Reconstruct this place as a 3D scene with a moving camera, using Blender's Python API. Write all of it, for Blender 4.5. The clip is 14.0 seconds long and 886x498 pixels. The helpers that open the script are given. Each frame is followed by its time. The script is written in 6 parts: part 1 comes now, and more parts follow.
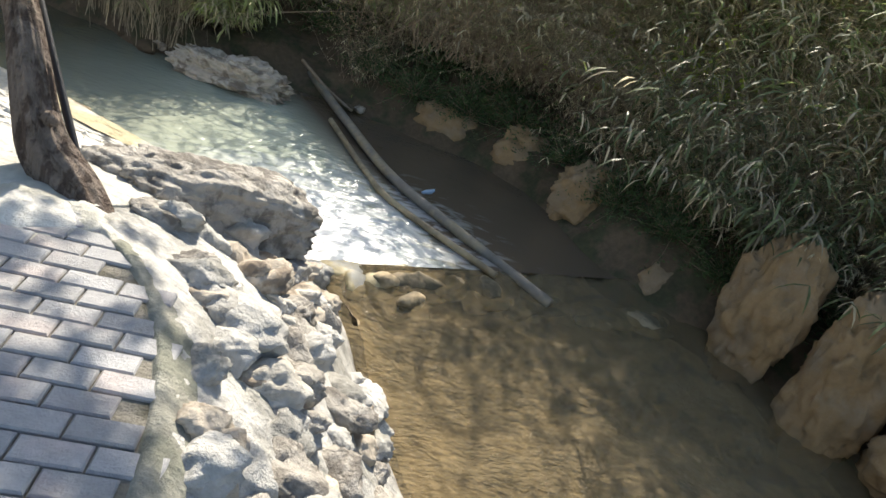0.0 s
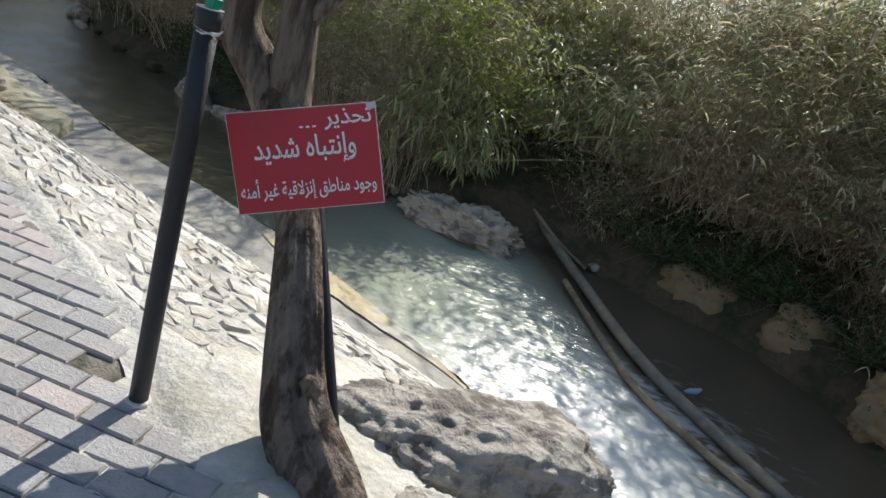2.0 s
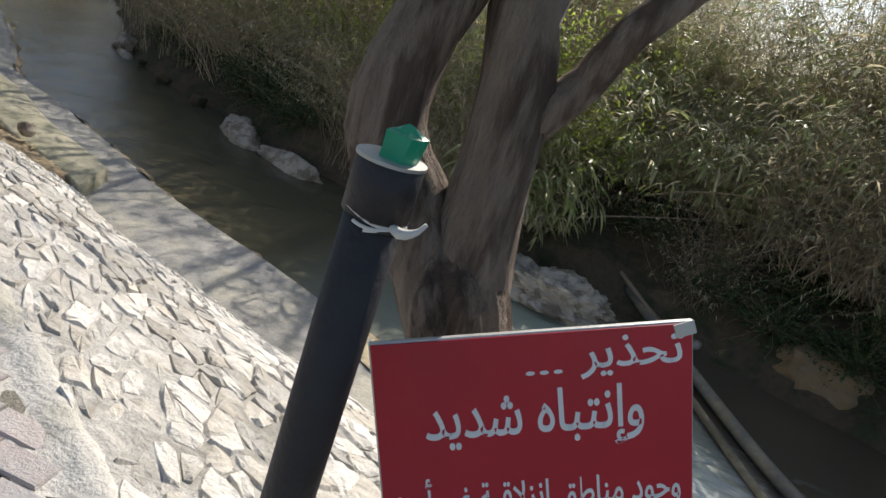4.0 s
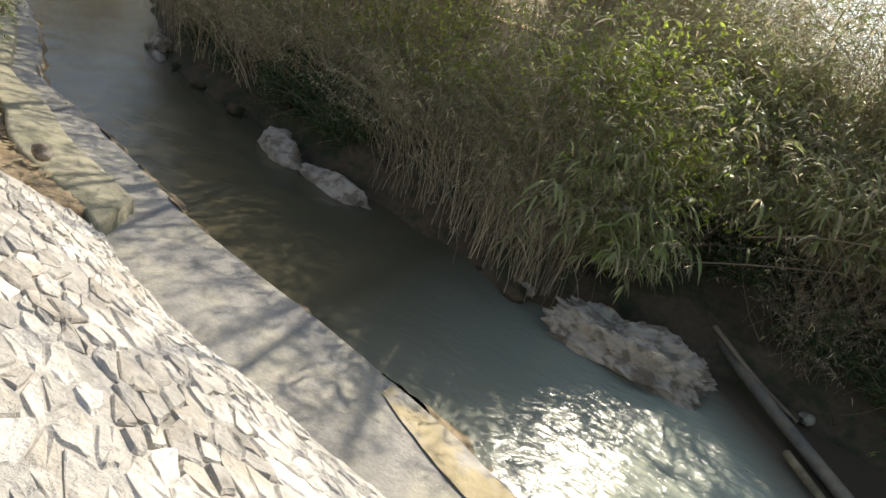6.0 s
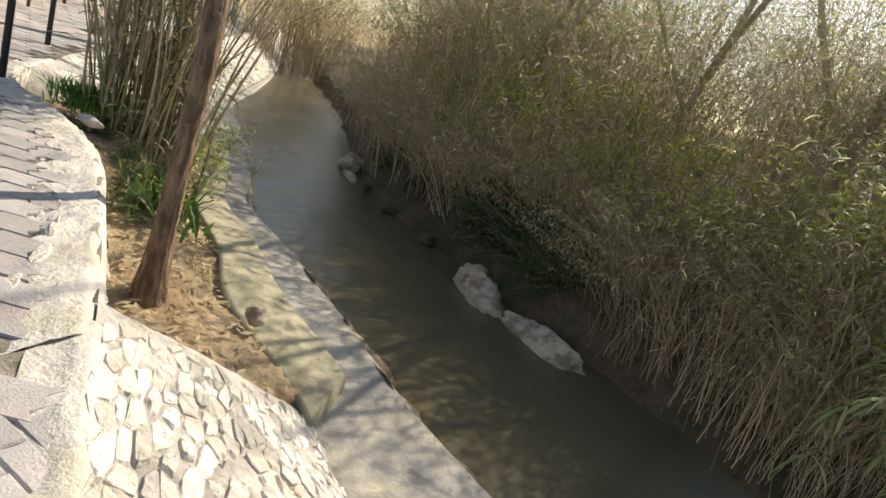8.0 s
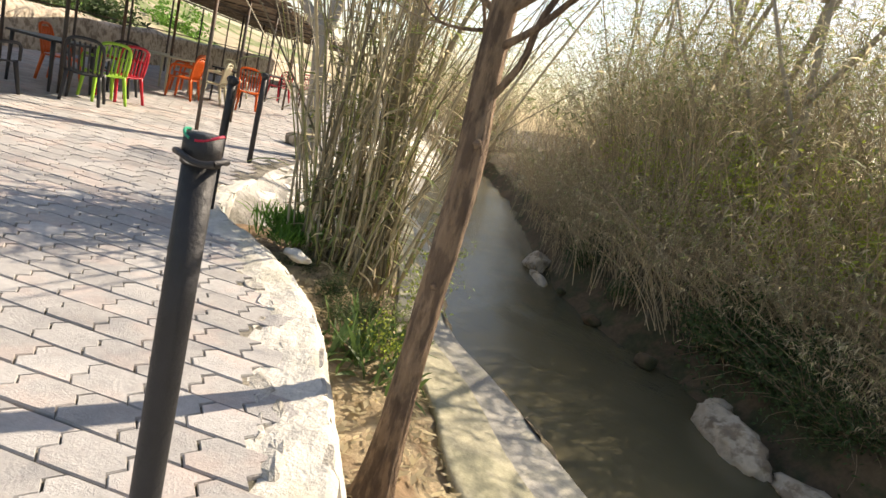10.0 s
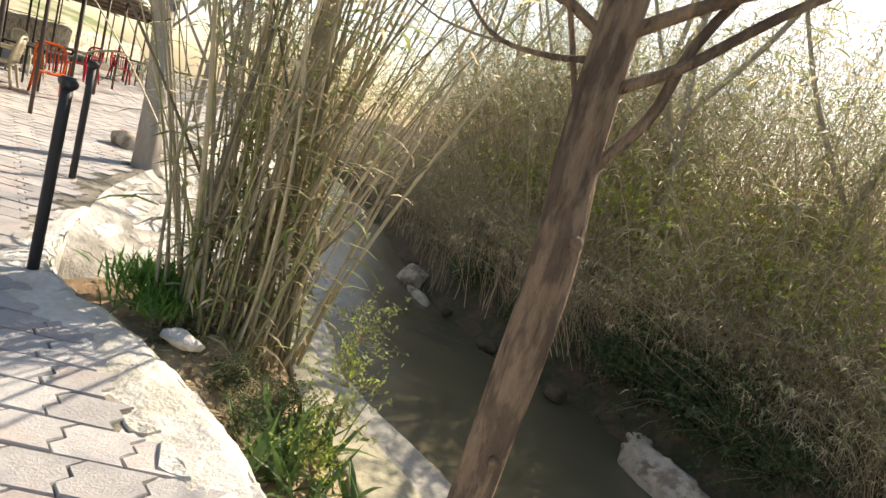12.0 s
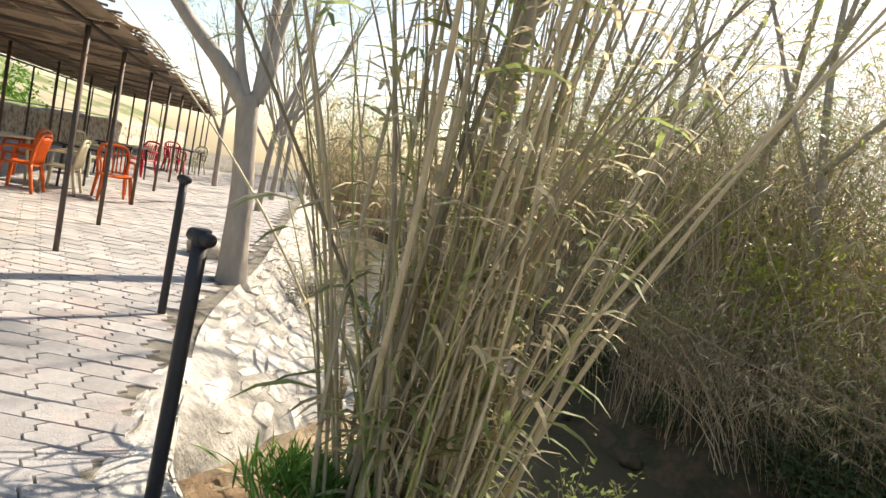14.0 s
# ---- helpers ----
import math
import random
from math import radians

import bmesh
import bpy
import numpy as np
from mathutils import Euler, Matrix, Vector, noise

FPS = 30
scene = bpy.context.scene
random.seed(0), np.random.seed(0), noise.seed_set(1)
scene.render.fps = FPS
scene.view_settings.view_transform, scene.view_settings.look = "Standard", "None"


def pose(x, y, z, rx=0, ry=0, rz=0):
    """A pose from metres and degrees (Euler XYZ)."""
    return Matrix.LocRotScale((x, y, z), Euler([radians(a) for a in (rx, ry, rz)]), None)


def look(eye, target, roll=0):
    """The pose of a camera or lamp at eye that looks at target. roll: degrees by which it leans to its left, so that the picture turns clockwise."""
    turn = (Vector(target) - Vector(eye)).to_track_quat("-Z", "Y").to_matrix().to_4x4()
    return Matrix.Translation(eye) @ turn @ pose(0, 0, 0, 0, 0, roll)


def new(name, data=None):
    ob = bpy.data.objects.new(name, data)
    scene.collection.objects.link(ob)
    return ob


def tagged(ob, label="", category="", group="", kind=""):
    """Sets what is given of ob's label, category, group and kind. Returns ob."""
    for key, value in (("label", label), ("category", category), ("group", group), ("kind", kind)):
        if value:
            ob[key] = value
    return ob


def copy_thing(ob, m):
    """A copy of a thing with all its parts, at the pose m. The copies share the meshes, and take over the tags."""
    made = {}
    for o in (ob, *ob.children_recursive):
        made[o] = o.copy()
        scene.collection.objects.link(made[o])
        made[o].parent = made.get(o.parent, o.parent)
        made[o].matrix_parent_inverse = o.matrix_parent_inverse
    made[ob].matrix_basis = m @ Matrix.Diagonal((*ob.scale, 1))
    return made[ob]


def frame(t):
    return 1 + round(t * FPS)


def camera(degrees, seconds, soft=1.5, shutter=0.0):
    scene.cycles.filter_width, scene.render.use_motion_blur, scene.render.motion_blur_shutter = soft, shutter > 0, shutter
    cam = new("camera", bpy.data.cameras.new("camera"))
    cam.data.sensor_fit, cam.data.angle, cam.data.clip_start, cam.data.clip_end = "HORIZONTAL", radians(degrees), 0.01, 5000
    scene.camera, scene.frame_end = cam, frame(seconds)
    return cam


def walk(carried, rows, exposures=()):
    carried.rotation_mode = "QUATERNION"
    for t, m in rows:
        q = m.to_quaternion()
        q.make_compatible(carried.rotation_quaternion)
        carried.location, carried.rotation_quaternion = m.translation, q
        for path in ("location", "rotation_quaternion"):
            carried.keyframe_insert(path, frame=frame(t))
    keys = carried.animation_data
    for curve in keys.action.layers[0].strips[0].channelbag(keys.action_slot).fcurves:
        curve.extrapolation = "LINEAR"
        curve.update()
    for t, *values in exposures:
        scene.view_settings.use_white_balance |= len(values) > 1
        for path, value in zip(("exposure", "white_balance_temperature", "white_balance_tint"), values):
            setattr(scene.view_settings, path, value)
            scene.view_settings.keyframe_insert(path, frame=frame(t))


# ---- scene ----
# The camera and its walk
cam = camera(69.7, 14.0)
ROWS = [
    (0, -0, -0.035, 1.509, 63.6, -18.18, 0.05),
    (0.5, -0.13, 0.282, 1.49, 65.87, -16.55, 9.37),
    (1, -0.378, 0.535, 1.499, 65.84, -17.8, 3.38),
    (1.5, -0.64, 0.914, 1.46, 67.82, -17.73, 14.95),
    (2, -0.867, 1.183, 1.43, 68.72, -16.88, 17.4),
    (2.5, -1.108, 1.475, 1.415, 67.05, -16.61, 16.73),
    (3, -1.27, 1.781, 1.416, 69.03, -16.34, 26.38),
    (3.5, -1.491, 1.935, 1.387, 70.22, -17.62, 19.36),
    (4, -1.717, 2.138, 1.374, 69.82, -17.14, 20.62),
    (6.5, -2.863, 3.156, 1.311, 68.73, -19.07, 25.26),
    (7, -3.241, 3.342, 1.323, 71.82, -18.14, 34.09),
    (9.5, -4.956, 3.913, 1.318, 74.52, -17.93, 39.98),
    (10, -5.322, 4.01, 1.313, 76.61, -14.21, 50.13),
    (10.5, -5.654, 4.039, 1.28, 77.04, -19.88, 43.63),
    (11, -6.026, 4.151, 1.281, 76.36, -18.73, 40.7),
    (11.5, -6.407, 4.232, 1.293, 78.65, -19.45, 45.14),
    (12, -6.719, 4.296, 1.347, 79.49, -16.23, 34.12),
    (12.5, -7.11, 4.403, 1.382, 81.69, -14.08, 33.84),
    (13, -7.47, 4.428, 1.396, 82.82, -14.25, 34.47),
    (13.5, -7.818, 4.475, 1.406, 81.59, -14.8, 33.2),
    (14, -8.164, 4.654, 1.425, 83.92, -11.96, 36.79),
]
walk(cam, [(t, pose(x, y, z, rx, ry, rz)) for t, x, y, z, rx, ry, rz in ROWS],
     exposures=[(0.0, 0.94, 6900, 10), (0.7, 0.74, 6700, 10), (1.5, 0.47, 6400, 10), (3.0, 0.12, 6600, 11), (4.0, 0.22, 6700, 13), (6.5, 0.5, 7300, 12), (7.1, 0.45, 7500, 12), (9.5, 0.9, 8000, 14), (11.0, 0.92, 7900, 14), (12.5, 1.04, 7800, 13), (14.0, 0.99, 7700, 13)])

# Sky, sun and exposure
SUN_EL, SUN_AZ = 39.0, 88.0          # degrees above the horizon; from +x towards +y
world = bpy.data.worlds.new("world")
scene.world = world
world.use_nodes = True
_wn = world.node_tree.nodes
_sky = _wn.new("ShaderNodeTexSky")
_sky.sky_type, _sky.sun_disc = "NISHITA", False
_sky.sun_elevation, _sky.sun_rotation = radians(SUN_EL), radians(90 - SUN_AZ)
_wn["Background"].inputs["Strength"].default_value = 0.12
world.node_tree.links.new(_sky.outputs[0], _wn["Background"].inputs["Color"])
_sun = bpy.data.lights.new("sun", "SUN")
_sun.energy, _sun.angle, _sun.color = 5.0, radians(0.55), (1.0, 0.95, 0.86)
sun = new("sun", _sun)
_d = Vector((math.cos(radians(SUN_AZ)) * math.cos(radians(SUN_EL)), math.sin(radians(SUN_AZ)) * math.cos(radians(SUN_EL)), math.sin(radians(SUN_EL))))
sun.matrix_world = look(_d * 40, (0, 0, 0))


# ---- materials ----
def material(name, base, rough=0.8, spread=0.25, grain=12.0, coarse=1.2, bump=0.3, bump_size=30.0, second=None, mix=0.5,
             metal=0.0, per_object=0.0, per_island=0.0, spec=0.4, thin=0.0, stretch=(1, 1, 1), second_scale=2.0, bump_depth=0.02):
    """A surface with variation at two scales, relief, and colour that differs from piece to piece."""
    m = bpy.data.materials.new(name)
    m.use_nodes = True
    nt = m.node_tree
    n, l = nt.nodes, nt.links
    b = n["Principled BSDF"]
    geo = n.new("ShaderNodeTexCoord")
    mp = n.new("ShaderNodeMapping")
    mp.inputs["Scale"].default_value = stretch
    l.new(geo.outputs["Object"], mp.inputs["Vector"])
    info = n.new("ShaderNodeObjectInfo")
    shift = n.new("ShaderNodeVectorMath")
    shift.operation = "ADD"
    l.new(mp.outputs[0], shift.inputs[0])
    sc = n.new("ShaderNodeMath")
    sc.operation = "MULTIPLY"
    sc.inputs[1].default_value = 37.0
    l.new(info.outputs["Random"], sc.inputs[0])
    l.new(sc.outputs[0], shift.inputs[1])

    def noise_tex(scale, detail=5.0, r=0.6):
        t = n.new("ShaderNodeTexNoise")
        t.inputs["Scale"].default_value, t.inputs["Detail"].default_value, t.inputs["Roughness"].default_value = scale, detail, r
        l.new(shift.outputs[0], t.inputs["Vector"])
        return t

    def math_node(op, a, c):
        t = n.new("ShaderNodeMath")
        t.operation = op
        for k, v in enumerate((a, c)):
            if isinstance(v, (int, float)):
                t.inputs[k].default_value = v
            else:
                l.new(v, t.inputs[k])
        return t.outputs[0]

    fine, big = noise_tex(grain), noise_tex(coarse, 3.0)
    both = math_node("ADD", math_node("MULTIPLY", fine.outputs[0], 0.55), math_node("MULTIPLY", big.outputs[0], 0.45))
    val = math_node("ADD", math_node("MULTIPLY", math_node("SUBTRACT", both, 0.5), 4.0 * spread), 1.0)
    if per_object:
        val = math_node("MULTIPLY", val, math_node("ADD", math_node("MULTIPLY", info.outputs["Random"], 2 * per_object), 1 - per_object))
    if per_island:
        g2 = n.new("ShaderNodeNewGeometry")
        val = math_node("MULTIPLY", val, math_node("ADD", math_node("MULTIPLY", g2.outputs["Random Per Island"], 2 * per_island), 1 - per_island))
    col = n.new("ShaderNodeMix")
    col.data_type = "RGBA"
    col.inputs["A"].default_value = (*base, 1)
    col.inputs["B"].default_value = (*(second or base), 1)
    if second:
        pick = noise_tex(second_scale, 4.0)
        ramp = n.new("ShaderNodeMapRange")
        ramp.inputs["From Min"].default_value, ramp.inputs["From Max"].default_value = 0.66 - 0.35 * mix, 0.76 - 0.35 * mix
        l.new(pick.outputs[0], ramp.inputs["Value"])
        l.new(ramp.outputs[0], col.inputs["Factor"])
    else:
        col.inputs["Factor"].default_value = 0
    mul = n.new("ShaderNodeVectorMath")
    mul.operation = "SCALE"
    l.new(col.outputs["Result"], mul.inputs[0])
    l.new(val, mul.inputs["Scale"])
    l.new(mul.outputs[0], b.inputs["Base Color"])
    b.inputs["Roughness"].default_value, b.inputs["Metallic"].default_value = rough, metal
    b.inputs["Specular IOR Level"].default_value = spec
    if bump:
        rel = noise_tex(bump_size, 6.0, 0.65)
        bp = n.new("ShaderNodeBump")
        bp.inputs["Strength"].default_value, bp.inputs["Distance"].default_value = bump, bump_depth
        l.new(rel.outputs[0], bp.inputs["Height"])
        l.new(bp.outputs[0], b.inputs["Normal"])
    if thin:
        tr = n.new("ShaderNodeBsdfTranslucent")
        l.new(mul.outputs[0], tr.inputs["Color"])
        mx = n.new("ShaderNodeMixShader")
        mx.inputs[0].default_value = thin
        l.new(b.outputs[0], mx.inputs[1])
        l.new(tr.outputs[0], mx.inputs[2])
        l.new(mx.outputs[0], n["Material Output"].inputs["Surface"])
    return m


def water_material(name, base, second, clear, wave, strength, rough=0.06, upstream=None, foam_glare=None):
    m = bpy.data.materials.new(name)
    m.use_nodes = True
    nt = m.node_tree
    n, l = nt.nodes, nt.links
    b = n["Principled BSDF"]
    b.inputs["Roughness"].default_value, b.inputs["IOR"].default_value = rough, 1.33
    geo = n.new("ShaderNodeTexCoord")
    mp = n.new("ShaderNodeMapping")
    mp.inputs["Rotation"].default_value = (0, 0, radians(-32))
    mp.inputs["Scale"].default_value = (0.6, 1.3, 1)
    l.new(geo.outputs["Object"], mp.inputs["Vector"])
    big = n.new("ShaderNodeTexNoise")
    big.inputs["Scale"].default_value, big.inputs["Detail"].default_value = 0.9, 4
    l.new(mp.outputs[0], big.inputs["Vector"])
    col = n.new("ShaderNodeMix")
    col.data_type = "RGBA"
    col.inputs["A"].default_value, col.inputs["B"].default_value = (*base, 1), (*second, 1)
    l.new(big.outputs[0], col.inputs["Factor"])
    tint = col.outputs["Result"]
    if upstream:      # clearer brown water above, milky pool below; brown also carries the reeds' shade
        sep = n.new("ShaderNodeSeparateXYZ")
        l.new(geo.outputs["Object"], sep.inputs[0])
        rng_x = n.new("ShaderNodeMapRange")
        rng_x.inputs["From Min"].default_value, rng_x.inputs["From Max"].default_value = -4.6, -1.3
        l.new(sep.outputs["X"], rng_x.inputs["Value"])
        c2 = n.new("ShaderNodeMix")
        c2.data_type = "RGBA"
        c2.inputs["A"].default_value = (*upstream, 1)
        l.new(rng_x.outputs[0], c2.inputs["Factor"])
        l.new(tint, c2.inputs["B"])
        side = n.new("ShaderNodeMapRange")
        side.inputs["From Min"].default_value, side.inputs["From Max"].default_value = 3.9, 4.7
        beyond = n.new("ShaderNodeMath")     # the pipes part the milky water from the brown, darkened for bank shade
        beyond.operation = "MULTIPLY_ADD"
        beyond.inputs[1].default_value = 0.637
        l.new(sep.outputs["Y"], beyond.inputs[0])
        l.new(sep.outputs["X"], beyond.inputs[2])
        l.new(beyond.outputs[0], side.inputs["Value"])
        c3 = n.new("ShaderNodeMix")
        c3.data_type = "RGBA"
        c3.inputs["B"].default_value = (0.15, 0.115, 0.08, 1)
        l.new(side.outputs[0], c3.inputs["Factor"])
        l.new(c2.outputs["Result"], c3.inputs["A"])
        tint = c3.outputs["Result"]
        swift = n.new("ShaderNodeMath")      # ripples where the pool runs to the ledge, calm water elsewhere
        swift.operation = "SUBTRACT"
        swift.use_clamp = True
        l.new(rng_x.outputs[0], swift.inputs[0])
        l.new(side.outputs[0], swift.inputs[1])
        calm = n.new("ShaderNodeMapRange")
        calm.inputs["To Min"].default_value, calm.inputs["To Max"].default_value = 0.12, strength
        l.new(swift.outputs[0], calm.inputs["Value"])
    if foam_glare:          # white water streaking towards the ledge, widened to paint in sun glare
        away = n.new("ShaderNodeVectorMath")
        away.operation = "DISTANCE"
        away.inputs[1].default_value = (foam_glare[0], foam_glare[1], -1.2)
        l.new(geo.outputs["Object"], away.inputs[0])
        reach = n.new("ShaderNodeMapRange")
        reach.inputs["From Min"].default_value, reach.inputs["From Max"].default_value = 2.5, 0.3
        l.new(away.outputs["Value"], reach.inputs["Value"])
        streak = n.new("ShaderNodeTexNoise")
        streak.inputs["Scale"].default_value, streak.inputs["Detail"].default_value = 7.0, 6
        l.new(mp.outputs[0], streak.inputs["Vector"])
        both = n.new("ShaderNodeMath")
        both.operation = "MULTIPLY_ADD"
        l.new(reach.outputs[0], both.inputs[0])
        both.inputs[1].default_value = 0.42
        l.new(streak.outputs[0], both.inputs[2])
        cut = n.new("ShaderNodeMapRange")
        cut.inputs["From Min"].default_value, cut.inputs["From Max"].default_value = 0.6, 0.74
        l.new(both.outputs[0], cut.inputs["Value"])
        c4 = n.new("ShaderNodeMix")
        c4.data_type = "RGBA"
        c4.inputs["B"].default_value = (0.8, 0.82, 0.8, 1)
        white = n.new("ShaderNodeMath")
        white.operation = "MULTIPLY"
        l.new(cut.outputs[0], white.inputs[0])
        l.new(reach.outputs[0], white.inputs[1])
        l.new(white.outputs[0], c4.inputs["Factor"])
        l.new(tint, c4.inputs["A"])
        tint = c4.outputs["Result"]
    l.new(tint, b.inputs["Base Color"])
    w1 = n.new("ShaderNodeTexNoise")
    w1.inputs["Scale"].default_value, w1.inputs["Detail"].default_value, w1.inputs["Distortion"].default_value = wave, 4, 0.6
    l.new(mp.outputs[0], w1.inputs["Vector"])
    bp = n.new("ShaderNodeBump")
    bp.inputs["Strength"].default_value, bp.inputs["Distance"].default_value = strength, 0.03 if upstream else 0.06
    if upstream:
        l.new(calm.outputs[0], bp.inputs["Strength"])
    w2 = n.new("ShaderNodeTexNoise")
    w2.inputs["Scale"].default_value, w2.inputs["Detail"].default_value = wave * 3.5, 3
    l.new(mp.outputs[0], w2.inputs["Vector"])
    ripple = n.new("ShaderNodeMath")
    ripple.operation = "MULTIPLY_ADD"
    ripple.inputs[1].default_value = 0.1 if upstream else 0.3
    l.new(w2.outputs[0], ripple.inputs[0])
    l.new(w1.outputs[0], ripple.inputs[2])
    l.new(ripple.outputs[0], bp.inputs["Height"])
    l.new(bp.outputs[0], b.inputs["Normal"])
    if clear:
        tr = n.new("ShaderNodeBsdfTransparent")
        tr.inputs["Color"].default_value = (0.85, 0.8, 0.68, 1)
        mx = n.new("ShaderNodeMixShader")
        mx.inputs[0].default_value = clear
        l.new(b.outputs[0], mx.inputs[1])
        l.new(tr.outputs[0], mx.inputs[2])
        l.new(mx.outputs[0], n["Material Output"].inputs["Surface"])
    return m


M_PAVER = material("paver_concrete", (0.36, 0.352, 0.345), 0.85, 0.24, 28, 2.5, 0.5, 90, second=(0.41, 0.365, 0.345), mix=0.45, per_object=0.14, per_island=0.14)
M_JOINT = material("joint_sand", (0.24, 0.22, 0.18), 0.95, 0.45, 40, 2, 0.8, 60, second=(0.09, 0.085, 0.06), mix=0.5, second_scale=5)
M_MORTAR = material("lime_mortar", (0.46, 0.445, 0.41), 0.9, 0.4, 25, 1.6, 1.0, 14, second=(0.29, 0.28, 0.25), mix=0.5, bump_depth=0.035)
M_LIP = material("pale_mortar", (0.58, 0.56, 0.51), 0.9, 0.3, 22, 1.8, 0.8, 30, second=(0.48, 0.46, 0.39), mix=0.5)
M_MOSSLIP = material("mossy_mortar", (0.3, 0.29, 0.24), 0.92, 0.4, 20, 2.0, 0.9, 34, second=(0.21, 0.21, 0.165), mix=0.5, second_scale=4)
M_SLAB = material("yellowed_concrete", (0.4, 0.375, 0.27), 0.88, 0.35, 30, 1.4, 0.6, 45, second=(0.3, 0.29, 0.2), mix=0.5)
M_GREYROCK = material("pitted_grey_rock", (0.4, 0.37, 0.325), 0.92, 0.5, 9, 1.8, 1.0, 18, second=(0.2, 0.18, 0.155), mix=0.5, second_scale=6, bump_depth=0.04)
M_STONE = material("limestone", (0.54, 0.52, 0.475), 0.85, 0.35, 18, 3, 1.0, 16, second=(0.43, 0.4, 0.345), mix=0.45, per_object=0.26, per_island=0.2, bump_depth=0.03)
M_ROCK = material("weathered_rock", (0.49, 0.425, 0.34), 0.9, 0.45, 9, 1.5, 1.0, 16, second=(0.25, 0.2, 0.15), mix=0.5, second_scale=5)
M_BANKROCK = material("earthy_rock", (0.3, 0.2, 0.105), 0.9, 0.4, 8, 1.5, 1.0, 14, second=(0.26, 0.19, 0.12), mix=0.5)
M_CONCRETE = material("stream_concrete", (0.34, 0.33, 0.3), 0.85, 0.35, 35, 1.1, 0.5, 45, second=(0.42, 0.4, 0.33), mix=0.5)
M_ALGAE = material("ochre_algae", (0.44, 0.36, 0.19), 0.5, 0.3, 18, 2, 0.5, 40, second=(0.42, 0.4, 0.34), mix=0.55)
M_SOIL = material("dry_soil", (0.37, 0.29, 0.185), 0.95, 0.45, 20, 2, 1.0, 25, second=(0.22, 0.15, 0.09), mix=0.5)
# earth kept dark, so its colour carries the shade under the reeds
M_BANK = material("shade_dark_bank_soil", (0.11, 0.08, 0.05), 0.95, 0.5, 14, 1.3, 1.0, 14, second=(0.06, 0.06, 0.03), mix=0.5)
M_BED = material("stream_bed", (0.36, 0.28, 0.17), 0.8, 0.5, 12, 1.4, 1.0, 16, second=(0.12, 0.1, 0.06), mix=0.5)
M_GROUND = material("hill_ground", (0.34, 0.29, 0.2), 0.95, 0.4, 3, 0.3, 0.7, 6, second=(0.13, 0.17, 0.06), mix=0.6, second_scale=0.35)
M_BARK = material("tree_bark", (0.26, 0.205, 0.165), 0.95, 0.6, 34, 5, 1.0, 30, second=(0.12, 0.085, 0.065), mix=0.55, stretch=(1, 1, 0.2), second_scale=16, bump_depth=0.07)
M_BROWNBARK = material("brown_bark", (0.31, 0.215, 0.145), 0.95, 0.55, 34, 5, 1.0, 28, second=(0.16, 0.11, 0.078), mix=0.55, stretch=(1, 1, 0.28), second_scale=16, bump_depth=0.07)
M_PALEBARK = material("pale_bark", (0.36, 0.32, 0.27), 0.9, 0.35, 14, 3, 0.7, 20, stretch=(1, 1, 0.3))
M_TWIG = material("twig", (0.28, 0.21, 0.145), 0.9, 0.3, 10, 2, 0.0)
M_CANE = material("dry_cane", (0.34, 0.285, 0.19), 0.55, 0.3, 8, 1.5, 0.0, per_island=0.4, per_object=0.55)
M_REED = material("reed_stem", (0.42, 0.335, 0.22), 0.65, 0.3, 8, 1.5, 0.0, per_island=0.45, per_object=0.15)
M_CANEGREEN = material("green_cane", (0.27, 0.27, 0.1), 0.5, 0.3, 8, 1.5, 0.0, per_island=0.35, per_object=0.12)
M_DRYLEAF = material("dry_leaf", (0.6, 0.53, 0.36), 0.75, 0.3, 6, 1.5, 0.0, per_island=0.4, thin=0.6)
M_LEAF = material("reed_leaf", (0.25, 0.3, 0.11), 0.6, 0.3, 6, 1.5, 0.0, per_island=0.4, thin=0.5)
# darker copy of M_LEAF: the bank's shade is put into the colour
M_HANGLEAF = material("reed_leaf_shade_tint", (0.13, 0.16, 0.07), 0.5, 0.3, 6, 1.5, 0.0, per_island=0.4, thin=0.35)
M_FAN = material("grass_blade", (0.42, 0.46, 0.2), 0.42, 0.3, 6, 1.5, 0.0, per_island=0.35, thin=0.5)
M_BUSHLEAF = material("shrub_leaf", (0.06, 0.1, 0.035), 0.55, 0.3, 6, 1.5, 0.0, per_island=0.45, thin=0.3)
M_BUD = material("spring_leaf", (0.36, 0.44, 0.08), 0.42, 0.25, 6, 1.5, 0.0, per_island=0.35, thin=0.55)
M_POST = material("black_painted_steel", (0.025, 0.025, 0.028), 0.5, 0.3, 20, 3, 0.25, 60, second=(0.07, 0.05, 0.04), mix=0.2)
M_RUST = material("pergola_steel", (0.075, 0.06, 0.05), 0.6, 0.35, 20, 3, 0.3, 50, second=(0.12, 0.07, 0.045), mix=0.4)
M_RED = material("sign_red_paint", (0.46, 0.02, 0.035), 0.4, 0.12, 10, 2, 0.06, 30, second=(0.4, 0.025, 0.035), mix=0.4)
M_WHITE = material("sign_white_paint", (0.72, 0.74, 0.74), 0.5, 0.08, 10, 2, 0.0)
M_SIGNBACK = material("galvanised_sheet", (0.5, 0.5, 0.48), 0.45, 0.2, 10, 2, 0.1, 30, metal=0.5)
M_GREENTAPE = material("green_tape", (0.01, 0.3, 0.17), 0.35, 0.15, 10, 2, 0.2, 30)
M_REDTAPE = material("red_tape", (0.45, 0.02, 0.05), 0.35, 0.15, 10, 2, 0.2, 30)
M_CORD = material("white_cord", (0.65, 0.64, 0.6), 0.7, 0.15, 30, 3, 0.2, 60)
